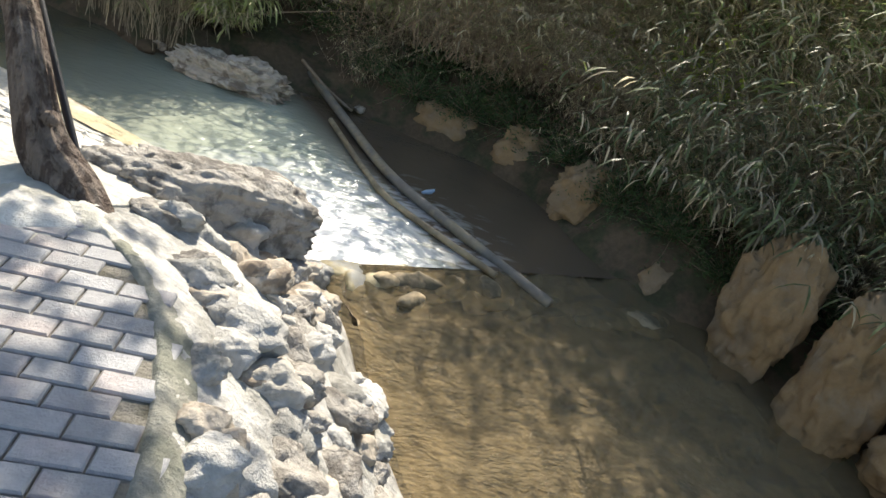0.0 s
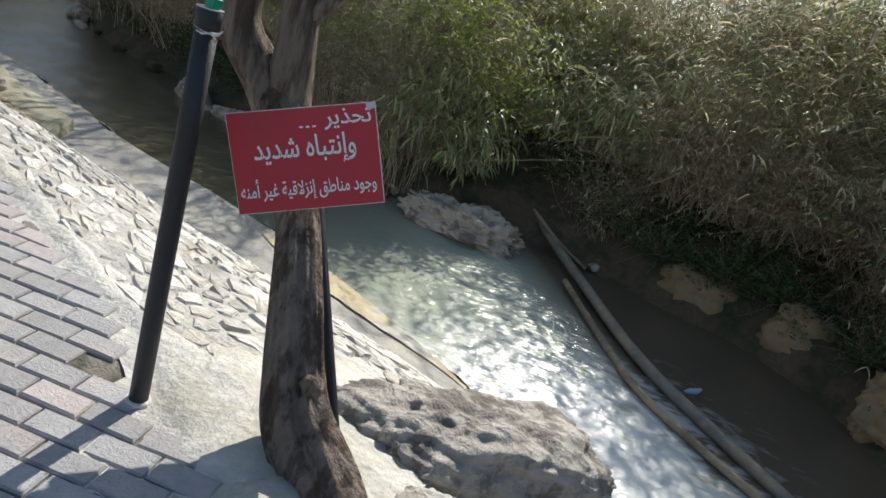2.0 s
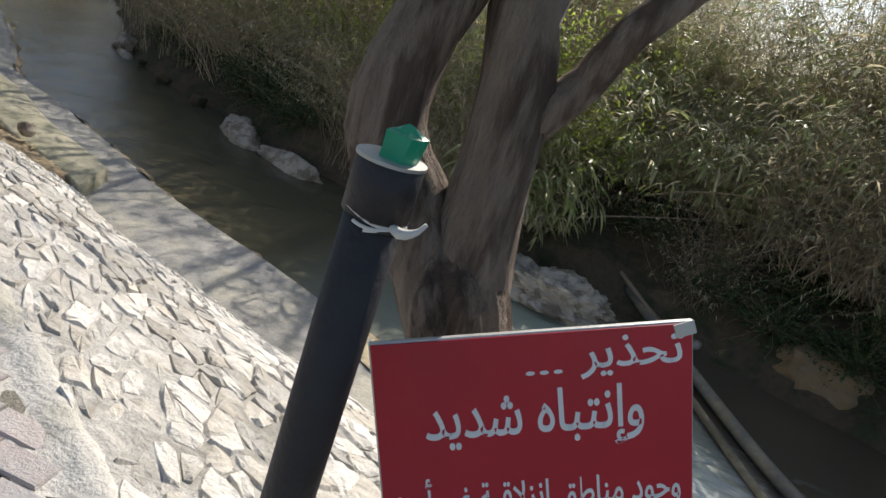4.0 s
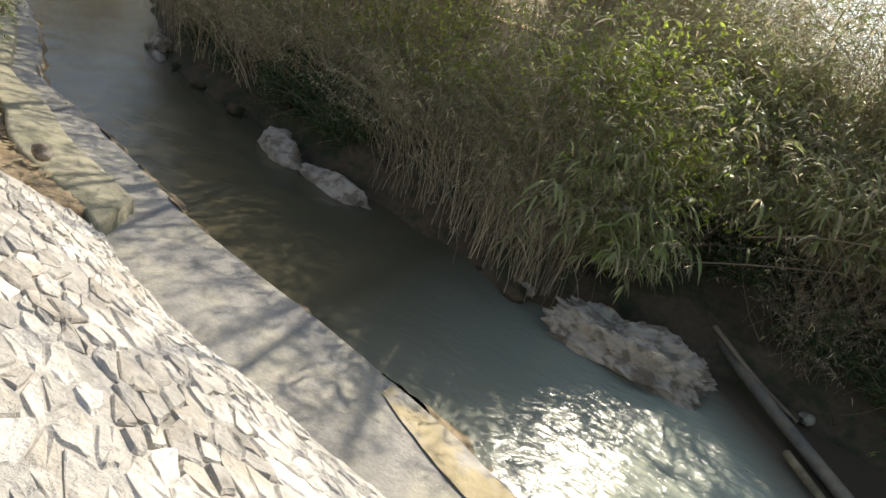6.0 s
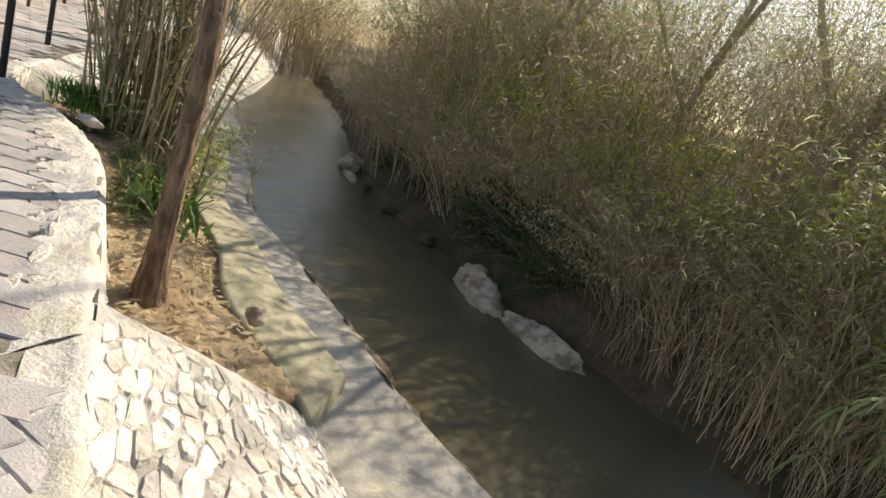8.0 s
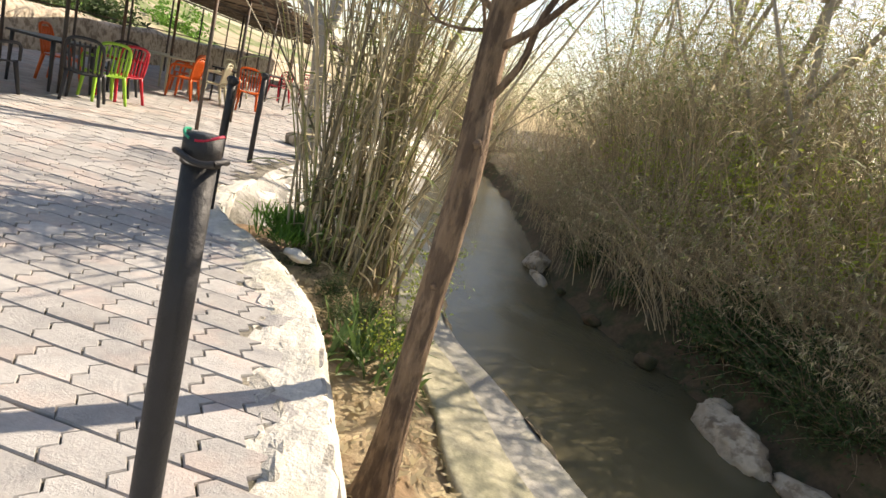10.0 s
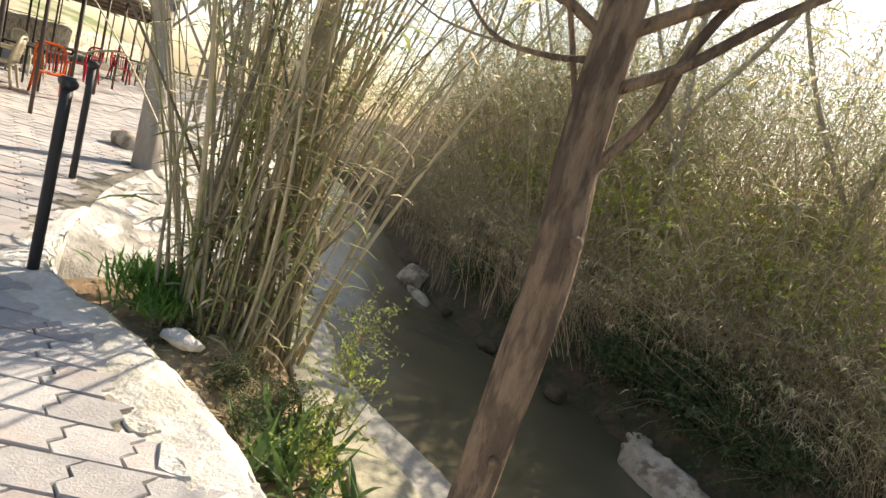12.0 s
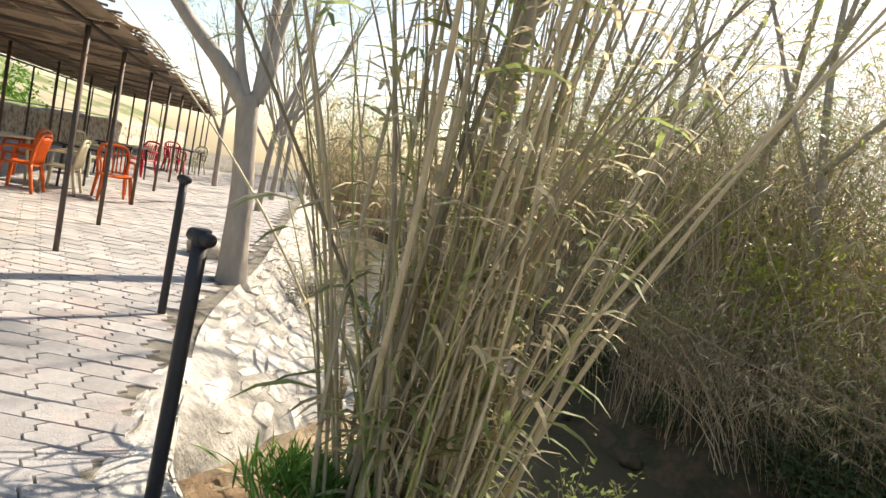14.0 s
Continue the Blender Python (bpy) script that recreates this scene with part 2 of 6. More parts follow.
M_PIPE = material("muddy_pipe", (0.2, 0.18, 0.15), 0.6, 0.35, 9, 1.5, 0.4, 20, second=(0.3, 0.25, 0.17), mix=0.5)
M_PIPETAN = material("tan_pipe", (0.33, 0.27, 0.17), 0.65, 0.35, 9, 1.5, 0.4, 20, second=(0.2, 0.16, 0.1), mix=0.5)
M_ORANGE = material("orange_plastic", (0.62, 0.11, 0.015), 0.4, 0.08, 8, 1, 0.0)
M_CHAIRRED = material("red_plastic", (0.5, 0.02, 0.04), 0.4, 0.08, 8, 1, 0.0)
M_LIME = material("lime_plastic", (0.3, 0.55, 0.06), 0.4, 0.08, 8, 1, 0.0)
M_BEIGE = material("beige_plastic", (0.5, 0.47, 0.33), 0.45, 0.08, 8, 1, 0.0)
M_BLACKP = material("black_plastic", (0.03, 0.03, 0.033), 0.45, 0.1, 8, 1, 0.0)
M_MAT = material("reed_mat", (0.2, 0.15, 0.1), 0.8, 0.4, 12, 1.5, 0.0, per_island=0.5)
M_POOL = water_material("milky_water", (0.56, 0.61, 0.5), (0.46, 0.51, 0.4), 0.1, 9.0, 0.75, 0.2, (0.125, 0.112, 0.07), foam_glare=(-0.35, 5.3))
M_RIFFLE = water_material("shallow_water", (0.36, 0.285, 0.17), (0.2, 0.155, 0.09), 0.45, 15.0, 1.0, 0.05)


# ---- mesh helpers ----
def part(name, bm, mat, parent=None, label="", smooth=False):
    """Links a bmesh as one mesh object, under a thing where one is given."""
    me = bpy.data.meshes.new(name)
    bm.to_mesh(me)
    bm.free()
    return mesh_part(name, me, mat, parent, label, smooth)


def mesh_part(name, me, mat, parent=None, label="", smooth=False):
    if mat and not me.materials:
        me.materials.append(mat)
    if smooth:
        me.polygons.foreach_set("use_smooth", [True] * len(me.polygons))
    ob = new(name, me)
    if parent:
        ob.parent = parent
    if label:
        ob["label"] = label
    return ob


def raw(name, verts, faces):
    me = bpy.data.meshes.new(name)
    me.from_pydata([tuple(map(float, v)) for v in verts], [], [tuple(map(int, f)) for f in faces])
    me.update()
    return me


def empty(name, at=(0, 0, 0), rz=0.0):
    ob = new(name)
    ob.matrix_world = pose(*at, 0, 0, rz)
    ob.empty_display_size = 0.1
    return ob


def box(bm, size, m, bevel=0.0):
    r = bmesh.ops.create_cube(bm, size=1.0, matrix=m @ Matrix.Diagonal((*size, 1)))
    if bevel:
        es = list({e for v in r["verts"] for e in v.link_edges})
        bmesh.ops.bevel(bm, geom=es, offset=bevel, segments=2, affect="EDGES", profile=0.6)


def spline(points, n):
    """n points along a smooth curve through the points (any width of row)."""
    p = np.array(points, float)
    if len(p) == 2:
        return p[0] + (p[1] - p[0]) * np.linspace(0, 1, n)[:, None]
    q = np.vstack([2 * p[0] - p[1], p, 2 * p[-1] - p[-2]])
    out = []
    for u in np.linspace(0, len(p) - 1 - 1e-9, n):
        i = int(u)
        t = u - i
        a, b, c, d = q[i], q[i + 1], q[i + 2], q[i + 3]
        out.append(0.5 * (2 * b + (c - a) * t + (2 * a - 5 * b + 4 * c - d) * t * t + (3 * b - a - 3 * c + d) * t ** 3))
    return np.array(out)


def tube_data(points, sides=8, rough=0.0, freq=6.0, base=0, cap=True):
    """Verts and faces of a tapered tube; points are rows of x, y, z, radius."""
    p = np.array(points, float)
    n = len(p)
    d = np.gradient(p[:, :3], axis=0)
    d /= np.maximum(np.linalg.norm(d, axis=1), 1e-9)[:, None]
    ref = np.where(np.abs(d[:, 2:3]) < 0.9, np.array([[0, 0, 1.0]]), np.array([[1.0, 0, 0]]))
    if np.abs(d[:, 2]).min() < 0.9 < np.abs(d[:, 2]).max():
        ref = np.repeat(np.array([[0.6, 0.8, 0.02]]), n, 0)
    a = np.cross(d, ref)
    a /= np.maximum(np.linalg.norm(a, axis=1), 1e-9)[:, None]
    b = np.cross(d, a)
    ang = np.linspace(0, 2 * math.pi, sides, endpoint=False)
    ring = np.cos(ang)[None, :, None] * a[:, None] + np.sin(ang)[None, :, None] * b[:, None]
    rad = np.repeat(p[:, 3:4], sides, 1)
    if rough:
        for i in range(n):
            for j in range(sides):
                q = Vector((math.cos(ang[j]) * 2.2, math.sin(ang[j]) * 2.2, p[i, 2] * 1.4 + p[i, 0]))
                rad[i, j] *= 1 + rough * (0.3 * noise.noise(q * freq * 0.4) + 0.8 * noise.noise(Vector((q.x * freq, q.y * freq, q.z * 2))))
    v = (p[:, None, :3] + ring * rad[..., None]).reshape(-1, 3)
    f = []
    for i in range(n - 1):
        for j in range(sides):
            k = (j + 1) % sides
            f.append((base + i * sides + j, base + i * sides + k, base + (i + 1) * sides + k, base + (i + 1) * sides + j))
    if cap:
        f.append(tuple(base + j for j in reversed(range(sides))))
        f.append(tuple(base + (n - 1) * sides + j for j in range(sides)))
    return v, f


def tube(name, points, mat, parent=None, sides=10, n=16, rough=0.0, label=""):
    v, f = tube_data(spline(points, n), sides, rough)
    return mesh_part(name, raw(name, v, f), mat, parent, label, True)


def boulder(name, centre, size, mat, seed, rz=0.0, detail=4, sharp=0.28, tilt=(0, 0)):
    """A weathered rock, with flat breaks and small hollows."""
    bm = bmesh.new()
    bmesh.ops.create_icosphere(bm, subdivisions=detail, radius=1.0)
    rnd = random.Random(seed)
    cuts = [(Vector((rnd.gauss(0, 1), rnd.gauss(0, 1), rnd.gauss(0, 1))).normalized(), rnd.uniform(0.62, 0.9)) for _ in range(9)]
    off = Vector((seed * 3.7, seed * 1.3, seed * 2.1))
    for v in bm.verts:
        p = v.co.copy()
        for nrm, d in cuts:
            over = p.dot(nrm) - d
            if over > 0:
                p -= nrm * over * 0.85
        k = 1 + sharp * 0.5 * noise.noise(p * 1.6 + off) + sharp * 0.35 * noise.noise(p * 4 + off) + sharp * 0.26 * noise.noise(p * 9 + off) + sharp * 0.14 * noise.noise(p * 19 + off) - sharp * 0.3 * max(0.0, 0.12 - abs(noise.noise(p * 2.6 + off)))
        v.co = Vector((p.x * size[0], p.y * size[1], p.z * size[2])) * k
    ob = part(name, bm, mat, smooth=True)
    ob.matrix_world = pose(*centre, tilt[0], tilt[1], rz)
    return ob


# ---- the plan: stations along the stream, from behind the start to far upstream ----
# paving edge, foot of the bank, edge of the water, far waterline (z of the second and third)
EDGE = [(0.3, -3), (-0.1, 0), (-0.33, 1.17), (-0.47, 1.69), (-0.68, 2.1), (-0.95, 2.38), (-1.2, 2.6), (-1.5, 2.85), (-1.9, 2.98), (-2.4, 3.12),
        (-2.9, 3.35), (-3.4, 3.58), (-4.0, 3.85), (-4.7, 4.12), (-5.5, 4.52), (-6.3, 4.96), (-7.2, 5.41), (-8.24, 5.88), (-9.32, 6.1), (-10.3, 6.15),
        (-11.14, 6.7), (-12.45, 7.7), (-14.3, 9.6), (-17, 12.1), (-24, 18.6), (-45, 37)]
FOOT = [(2.2, -2.5, -1.75), (1.6, 0.6, -1.7), (1.05, 2.0, -1.65), (0.75, 2.79, -1.55), (0.36, 3.6, -1.45), (0.1, 4.2, -1.35), (-0.25, 4.6, -1.2), (-0.7, 4.9, -1.12),
        (-1.4, 5.15, -1.06), (-2.3, 5.35, -1.02), (-3.0, 5.48, -1.0), (-3.62, 5.59, -1.0), (-4.15, 5.73, -1.0), (-4.78, 5.83, -1.0), (-5.65, 6.12, -1.0), (-6.3, 6.42, -1.0),
        (-7.45, 6.7, -0.93), (-8.35, 7.2, -0.93), (-9.5, 7.7, -0.93), (-10.7, 8.6, -0.95), (-12.2, 9.7, -1.0), (-14.0, 11.0, -1.0), (-16.2, 12.6, -1.1), (-19.3, 15.6, -1.1), (-25.4, 21.4, -1.1), (-46, 39, -1.1)]
SIDE = [(2.3, -2.5, -1.78), (1.7, 0.6, -1.73), (1.15, 2.0, -1.68), (0.85, 2.79, -1.58), (0.46, 3.6, -1.48), (0.2, 4.25, -1.38), (-0.28, 4.75, -1.25), (-0.8, 5.25, -1.2),
        (-1.6, 5.72, -1.18), (-2.23, 6.04, -1.15), (-3.03, 6.36, -1.1), (-3.7, 6.57, -1.07), (-4.4, 6.78, -1.06), (-5.2, 6.97, -1.05), (-6.08, 7.22, -1.05), (-6.9, 7.58, -1.05),
        (-7.71, 7.9, -1.05), (-8.71, 8.3, -1.05), (-10.0, 8.75, -1.05), (-11.3, 9.7, -1.08), (-12.9, 10.85, -1.1), (-14.6, 11.9, -1.12), (-16.7, 13.2, -1.15), (-20, 16.5, -1.15), (-26, 22, -1.15), (-46.5, 39.6, -1.15)]
FARSIDE = [(6.5, -1.5), (5.8, 1.5), (5.25, 3.2), (4.95, 4.0), (4.55, 4.85), (3.95, 5.6), (2.9, 6.2), (2.34, 7.32),
           (1.5, 8.6), (0.3, 9.0), (-1.2, 9.5), (-2.9, 9.35), (-3.7, 9.15), (-4.4, 9.54), (-5.7, 9.93), (-6.64, 10.04),
           (-7.8, 10.77), (-9.0, 11.2), (-11, 12), (-12.5, 13.2), (-14, 14.5), (-16, 16.2), (-18, 18), (-21.5, 20.6), (-28, 25.5), (-49, 43)]
OUTWARD = [-5, 2, 10, 15, 20, 30, 40, 50, 65, 80, 85, 80, 80, 78, 75, 72, 70, 65, 62, 58, 55, 52, 50, 48, 45, 45]
EDGE_A = np.array([(*p, 0.0) for p in EDGE])
FOOT_A, SIDE_A = np.array(FOOT, float), np.array(SIDE, float)
LEVEL = np.array([-1.75, -1.7, -1.62, -1.55, -1.45, -1.33, -1.22] + [-1.2] * 19)
FAR_A = np.array([(*p, LEVEL[i]) for i, p in enumerate(FARSIDE)])
OUT_A = np.array([(math.cos(radians(a)), math.sin(radians(a)), 0) for a in OUTWARD])


def along(rows, s):
    """A place on a line of the plan, s in stations."""
    s = min(max(s, 0.0), len(rows) - 1 - 1e-6)
    i = int(s)
    t = s - i
    q = [rows[min(max(k, 0), len(rows) - 1)] for k in (i - 1, i, i + 1, i + 2)]
    return 0.5 * (2 * q[1] + (q[2] - q[0]) * t + (2 * q[0] - 5 * q[1] + 4 * q[2] - q[3]) * t * t + (3 * q[1] - q[0] - 3 * q[2] + q[3]) * t ** 3)


def sheet(name, cross, s0, s1, nu, nv, mat, amp=0.0, freq=2.0, label="", category="", kind="structure", fine=0.0, rough_at=None):
    """A surface over stations s0 to s1; cross(s) gives the points across it, joined by straight lines."""
    verts = []
    for i in range(nu + 1):
        c = np.array(cross(s0 + (s1 - s0) * i / nu))
        k = np.linspace(0, len(c) - 1 - 1e-9, nv + 1)
        for u in k:
            j = int(u)
            p = c[j] + (c[j + 1] - c[j]) * (u - j)
            if amp:
                q = Vector(p)
                k_amp = rough_at(s0 + (s1 - s0) * i / nu, u / (len(c) - 1)) if rough_at else 1.0
                p = p + np.array((0, 0, k_amp * (amp * noise.noise(q * freq) + fine * noise.noise(q * freq * 5))))
            verts.append(p)
    w = nv + 1
    faces = [(i * w + j, i * w + j + 1, (i + 1) * w + j + 1, (i + 1) * w + j) for i in range(nu) for j in range(nv)]
    me = raw(name, verts, faces)
    ob = mesh_part(name, me, mat, smooth=True)
    if me.polygons[len(me.polygons) // 2].normal.z < 0:
        me.flip_normals()
    return tagged(ob, label, category, kind=kind)


def bank_surface(s, v):
    e, f = along(EDGE_A, s), along(FOOT_A, s)
    p = e + (f - e) * v
    return p + np.array((0, 0, 0.16 * math.sin(math.pi * v) * (min(max((15.0 - s) / 1.6, 0), 1) if s < 16 else 0.3)))


def far_height(d):
    """Height of the far bank above the water, d metres behind the waterline."""
    return 0.1 + 0.55 * min(d / 0.5, 1) + 0.75 * min(max(d - 0.5, 0) / 2.0, 1) + 0.12 * max(d - 2.5, 0) * (1 if d < 12 else 0.6)


# ---- ground, paving base, banks, stream ----
sheet("stream_bed", lambda s: [along(SIDE_A, s) - (0, 0, 0.02), along(SIDE_A, s) * 0.85 + along(FAR_A, s) * 0.15 - (0, 0, 0.3), along(SIDE_A, s) * 0.4 + along(FAR_A, s) * 0.6 - (0, 0, 0.32), along(FAR_A, s) - (0, 0, 0.2)],
      0, 25, 220, 24, M_BED, 0.1, 2.5, "brown pebbly bed under the stream water", "stream bed", fine=0.04)


def water_cross(lift=0.0):
    def cross(s):
        a, b = along(SIDE_A, s), along(FAR_A, s)
        z = float(np.interp(s, range(26), LEVEL)) + lift
        d = (b - a) / np.linalg.norm(b - a)
        return [np.array((*(a - d * 0.25)[:2], z)), np.array((*(b + d * 0.3)[:2], z))]
    return cross


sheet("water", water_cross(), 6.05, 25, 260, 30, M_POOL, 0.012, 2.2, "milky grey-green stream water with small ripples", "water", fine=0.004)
sheet("water_riffle", water_cross(), 0, 6.05, 150, 60, M_RIFFLE, 0.05, 3.0, "shallow brown water running over stones below the ledge", "water", fine=0.02)
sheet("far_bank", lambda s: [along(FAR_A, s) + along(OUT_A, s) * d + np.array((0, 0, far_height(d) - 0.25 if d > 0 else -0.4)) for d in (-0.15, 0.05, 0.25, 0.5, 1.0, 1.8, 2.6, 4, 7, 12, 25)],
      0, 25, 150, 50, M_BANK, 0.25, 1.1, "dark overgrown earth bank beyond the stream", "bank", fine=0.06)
# stone-faced bank from the paving down to the concrete, with its lip
sheet("embankment", lambda s: [bank_surface(s, v) for v in (0, 0.1, 0.25, 0.5, 0.75, 1.0)] + [along(FOOT_A, s) - (0, 0, 0.4)], 0, 14.9, 210, 48, M_MORTAR, 0.01, 3.0,
      "sloping bank of pale stones set in lime mortar", "embankment", fine=0.005, rough_at=lambda s, v: 1 + 1.6 * min(v * 16, 1) * min(max((7.0 - s) / 0.8, 0), 1) * min(max((s - 0.2) / 0.5, 0), 1))
# concrete apron along the water
sheet("concrete_apron", lambda s: [along(FOOT_A, s) - (0, 0, 0.03), along(SIDE_A, s), along(SIDE_A, s) + (0.03, 0.04, -0.03), along(SIDE_A, s) + (0.05, 0.06, -0.4)], 7.2, 25, 180, 18, M_CONCRETE, 0.018, 1.5,
      "worn grey concrete apron along the water", "concrete apron", fine=0.006)


def slab_cross(s):
    f, c = along(FOOT_A, s), along(SIDE_A, s)
    e = f + (c - f) * 0.42
    top = -0.02 + 0.15 * min(max((s - 14.72) / 0.04, 0), 1)
    i = f + (f - c) * 0.1
    return [i + (0, 0, -0.2), i + (0, 0, top - 0.02), i * 0.5 + e * 0.5 + (0, 0, top), e + (0, 0, top - 0.01), e + (0.012, 0.018, top - 0.03), e + (0.03, 0.04, -0.1)]


sheet("upper_slab", slab_cross, 14.7, 21, 210, 25, M_SLAB, 0.012, 2.0, "raised older yellowed concrete slab beside the soil bed", "concrete slab", fine=0.008)


def soil_cross(s):
    e, f = along(EDGE_A, s), along(FOOT_A, s)
    top = -0.58 + 0.44 * min(max((s - 17.2) / 1.0, 0), 1) - 0.6 * min(max((s - 19.4) / 0.9, 0), 1)
    a, b = e + (f - e) * 0.03, e + (f - e) * 0.96
    low = 0.55 * min(max((14.98 - s) / 0.16, 0), 1)
    return [np.array((*a[:2], top - 0.1 - low)), np.array((*(a * 0.5 + b * 0.5)[:2], top - 0.12 - low)), np.array((*b[:2], -0.86 - low)), np.array((*b[:2], -1.1 - low))]


sheet("soil_bed", soil_cross, 14.8, 20.4, 100, 26, M_SOIL, 0.07, 2.6, "dry ochre soil strewn with dead leaves", "soil bed", fine=0.035)
# retaining wall under the paving beside the soil bed
def wall_cross(s):
    e, f = along(EDGE_A, s), along(FOOT_A, s)
    d = (f - e) * (1, 1, 0)
    d /= np.linalg.norm(d)
    return [e - d * 0.42 - (0, 0, 0.022), e - d * 0.24 + (0, 0, 0.002), e - d * 0.05 + (0, 0, 0.014), e + d * 0.03 - (0, 0, 0.03), e + d * 0.07 - (0, 0, 0.4), e + d * 0.1 - (0, 0, 0.95)]


sheet("retaining_wall", wall_cross, 14.6, 20.4, 130, 34, M_LIP, 0.02, 5.0, "pale mortared lip and low wall edging the paving", "retaining wall", fine=0.012)
def upstream_surface(s, v):
    p = bank_surface(s, v)
    k = min(max((s - 18.7) / 1.1, 0), 1)
    k = k * k * (3 - 2 * k)
    return np.array((p[0], p[1], p[2] * k + min(p[2], -0.72) * (1 - k)))


sheet("upstream_bank", lambda s: [upstream_surface(s, v) for v in (0, 0.12, 0.3, 0.55, 0.8, 1.0)], 18.7, 25, 130, 34, M_MORTAR, 0.025, 1.6, "pale mortared stone bank falling to the water upstream", "embankment", fine=0.012)


def inland(s):
    k = min(max((s - 1.0) / 8.0, 0), 1)
    v = np.array((-1, -0.1, 0)) * (1 - k) + np.array((-0.55, -0.83, 0)) * k
    return v / np.linalg.norm(v)


def edge_inland(s):
    t = along(EDGE_A, s + 0.3) - along(EDGE_A, s - 0.3)
    n = np.array((-t[1], t[0], 0))
    return n / np.linalg.norm(n)


def lip_width(s):
    return (0.03 if s < 5.2 else 0.035) + 0.32 * max(1 - abs(s - 7.1) / 1.5, 0)


def paving_cross(s):
    e = along(EDGE_A, s)
    n = inland(s)
    return [e - (0, 0, 0.014)] + [e + n * d - (0, 0, 0.014) for d in (1, 3, 7, 12)]


sheet("pavement", paving_cross, 0, 25, 120, 10, M_JOINT, 0.0, label="paved terrace base with sand-filled joints", category="pavement")
def lip_cross(s):
    e, n, w = along(EDGE_A, s), edge_inland(s), lip_width(s)
    return [e + n * d + (0, 0, 0.009 if d >= 0 else -0.06) for d in (-0.1, 0.0, w)] + [e + n * (w + (d if s > 5.2 else d * 0.3)) - (0, 0, 0.01 if s > 5.2 else 0.02) for d in (0.07, 0.34 if s < 8.2 else 0.16)]


sheet("lip_mossy", lip_cross, 0.3, 4.9, 90, 12, M_MOSSLIP, 0.012, 5.0, "grey mossy mortar edging beside the paving", "edging", fine=0.008)
sheet("lip", lip_cross, 4.9, 14.7, 190, 12, M_LIP, 0.012, 5.0, "pale mortar edging beside the paving", "edging", fine=0.008)


def pad_cross(s):
    k = max(1 - abs(s - 7.0) / 1.25, 0.0)
    e, n = along(EDGE_A, s), edge_inland(s)
    lift = np.array((0, 0, 0.016 * min(k * 4, 1) - 0.012))
    return [e + n * 0.3 * k + (0, 0, 0.004) + lift * 0.5, e + (0, 0, 0.012) + lift] + [bank_surface(s, v * min(k * 2.5, 1)) + lift + (0, 0, 0.012) for v in (0.12, 0.24, 0.33)] + [bank_surface(s, 0.36 * min(k * 2.5, 1)) - (0, 0, 0.03)]


sheet("mortar_pad", pad_cross, 5.8, 8.2, 90, 30, M_LIP, 0.012, 5.0, "smooth white mortar pad around the tree and post", "mortar", fine=0.006)


def hill_cross(s):
    e = along(EDGE_A, s)
    n = inland(s)
    return [e + n * d + (0, 0, z) for d, z in ((9.0, 0.75), (10.5, 1.2), (14, 2.0), (20, 3.5), (40, 9), (160, 22))]


sheet("terrace_wall", lambda s: [along(EDGE_A, s) + inland(s) * d + (0, 0, z) for d, z in ((8.6, -0.05), (8.65, 0.4), (8.7, 0.95), (8.9, 1.05), (9.2, 1.0), (9.6, 0.9))], 15, 25, 160, 20, M_ROCK, 0.12, 1.8, "rough pale stone wall behind the terrace", "wall", fine=0.06)
sheet("ground", hill_cross, 0, 25, 80, 40, M_GROUND, 0.5, 0.35, "dry hillside with patches of grass", "ground", fine=0.08)
sheet("ground_far", lambda s: [along(FAR_A, s) + along(OUT_A, s) * d + np.array((0, 0, z)) for d, z in ((24, 3.0), (60, 6), (300, 18))], 0, 25, 40, 20, M_GROUND, 0.5, 0.2, "distant rising ground beyond the reeds", "ground")


# ---- boulders and rocks ----
def rock(centre, size, mat, seed, label, rz=0.0, detail=4, sharp=0.3, tilt=(0, 0), name="boulder"):
    return tagged(boulder(name, centre, size, mat, seed, rz, detail, sharp, tilt), label, "rock")


rock((-0.86, 3.6, -0.36), (0.8, 0.4, 0.3), M_GREYROCK, 3, "long grey limestone boulder lying above the water's edge", 44, 6, 0.27, (6, 15))
rock((-0.93, 3.0, -0.38), (0.27, 0.22, 0.21), M_ROCK, 11, "rounded pale rock wedged beside the leaning tree", 30)
rock((-0.62, 3.12, -0.5), (0.18, 0.17, 0.19), M_ROCK, 12, "small pale rock beside the long boulder", 60)
rock((-1.32, 2.42, -0.06), (0.25, 0.27, 0.12), M_LIP, 14, "rounded mortar mound at the foot of the tree", 20, 4, 0.16)
rock((-2.2, 8.95, -1.12), (0.85, 0.42, 0.36), M_ROCK, 21, "craggy pale limestone boulder at the far waterline", -4, 6, 0.6, (0, 6))
rock((-7.35, 10.3, -1.16), (0.6, 0.27, 0.3), M_ROCK, 22, "pale boulder half in the water below the reeds", -38, 4, 0.35)
rock((-6.2, 9.88, -1.2), (0.68, 0.22, 0.2), M_ROCK, 23, "low pale boulder along the far waterline", -14, 4, 0.35)
rock((-12.4, 13.0, -1.12), (0.32, 0.24, 0.22), M_ROCK, 24, "pale rock at the far waterline upstream", -30, 4, 0.35)
rock((-11.9, 12.5, -1.2), (0.5, 0.14, 0.1), M_ROCK, 25, "flat pale rock at the far waterline upstream", -38, 3)
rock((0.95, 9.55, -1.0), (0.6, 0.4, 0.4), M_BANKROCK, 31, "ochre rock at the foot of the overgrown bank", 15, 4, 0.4)
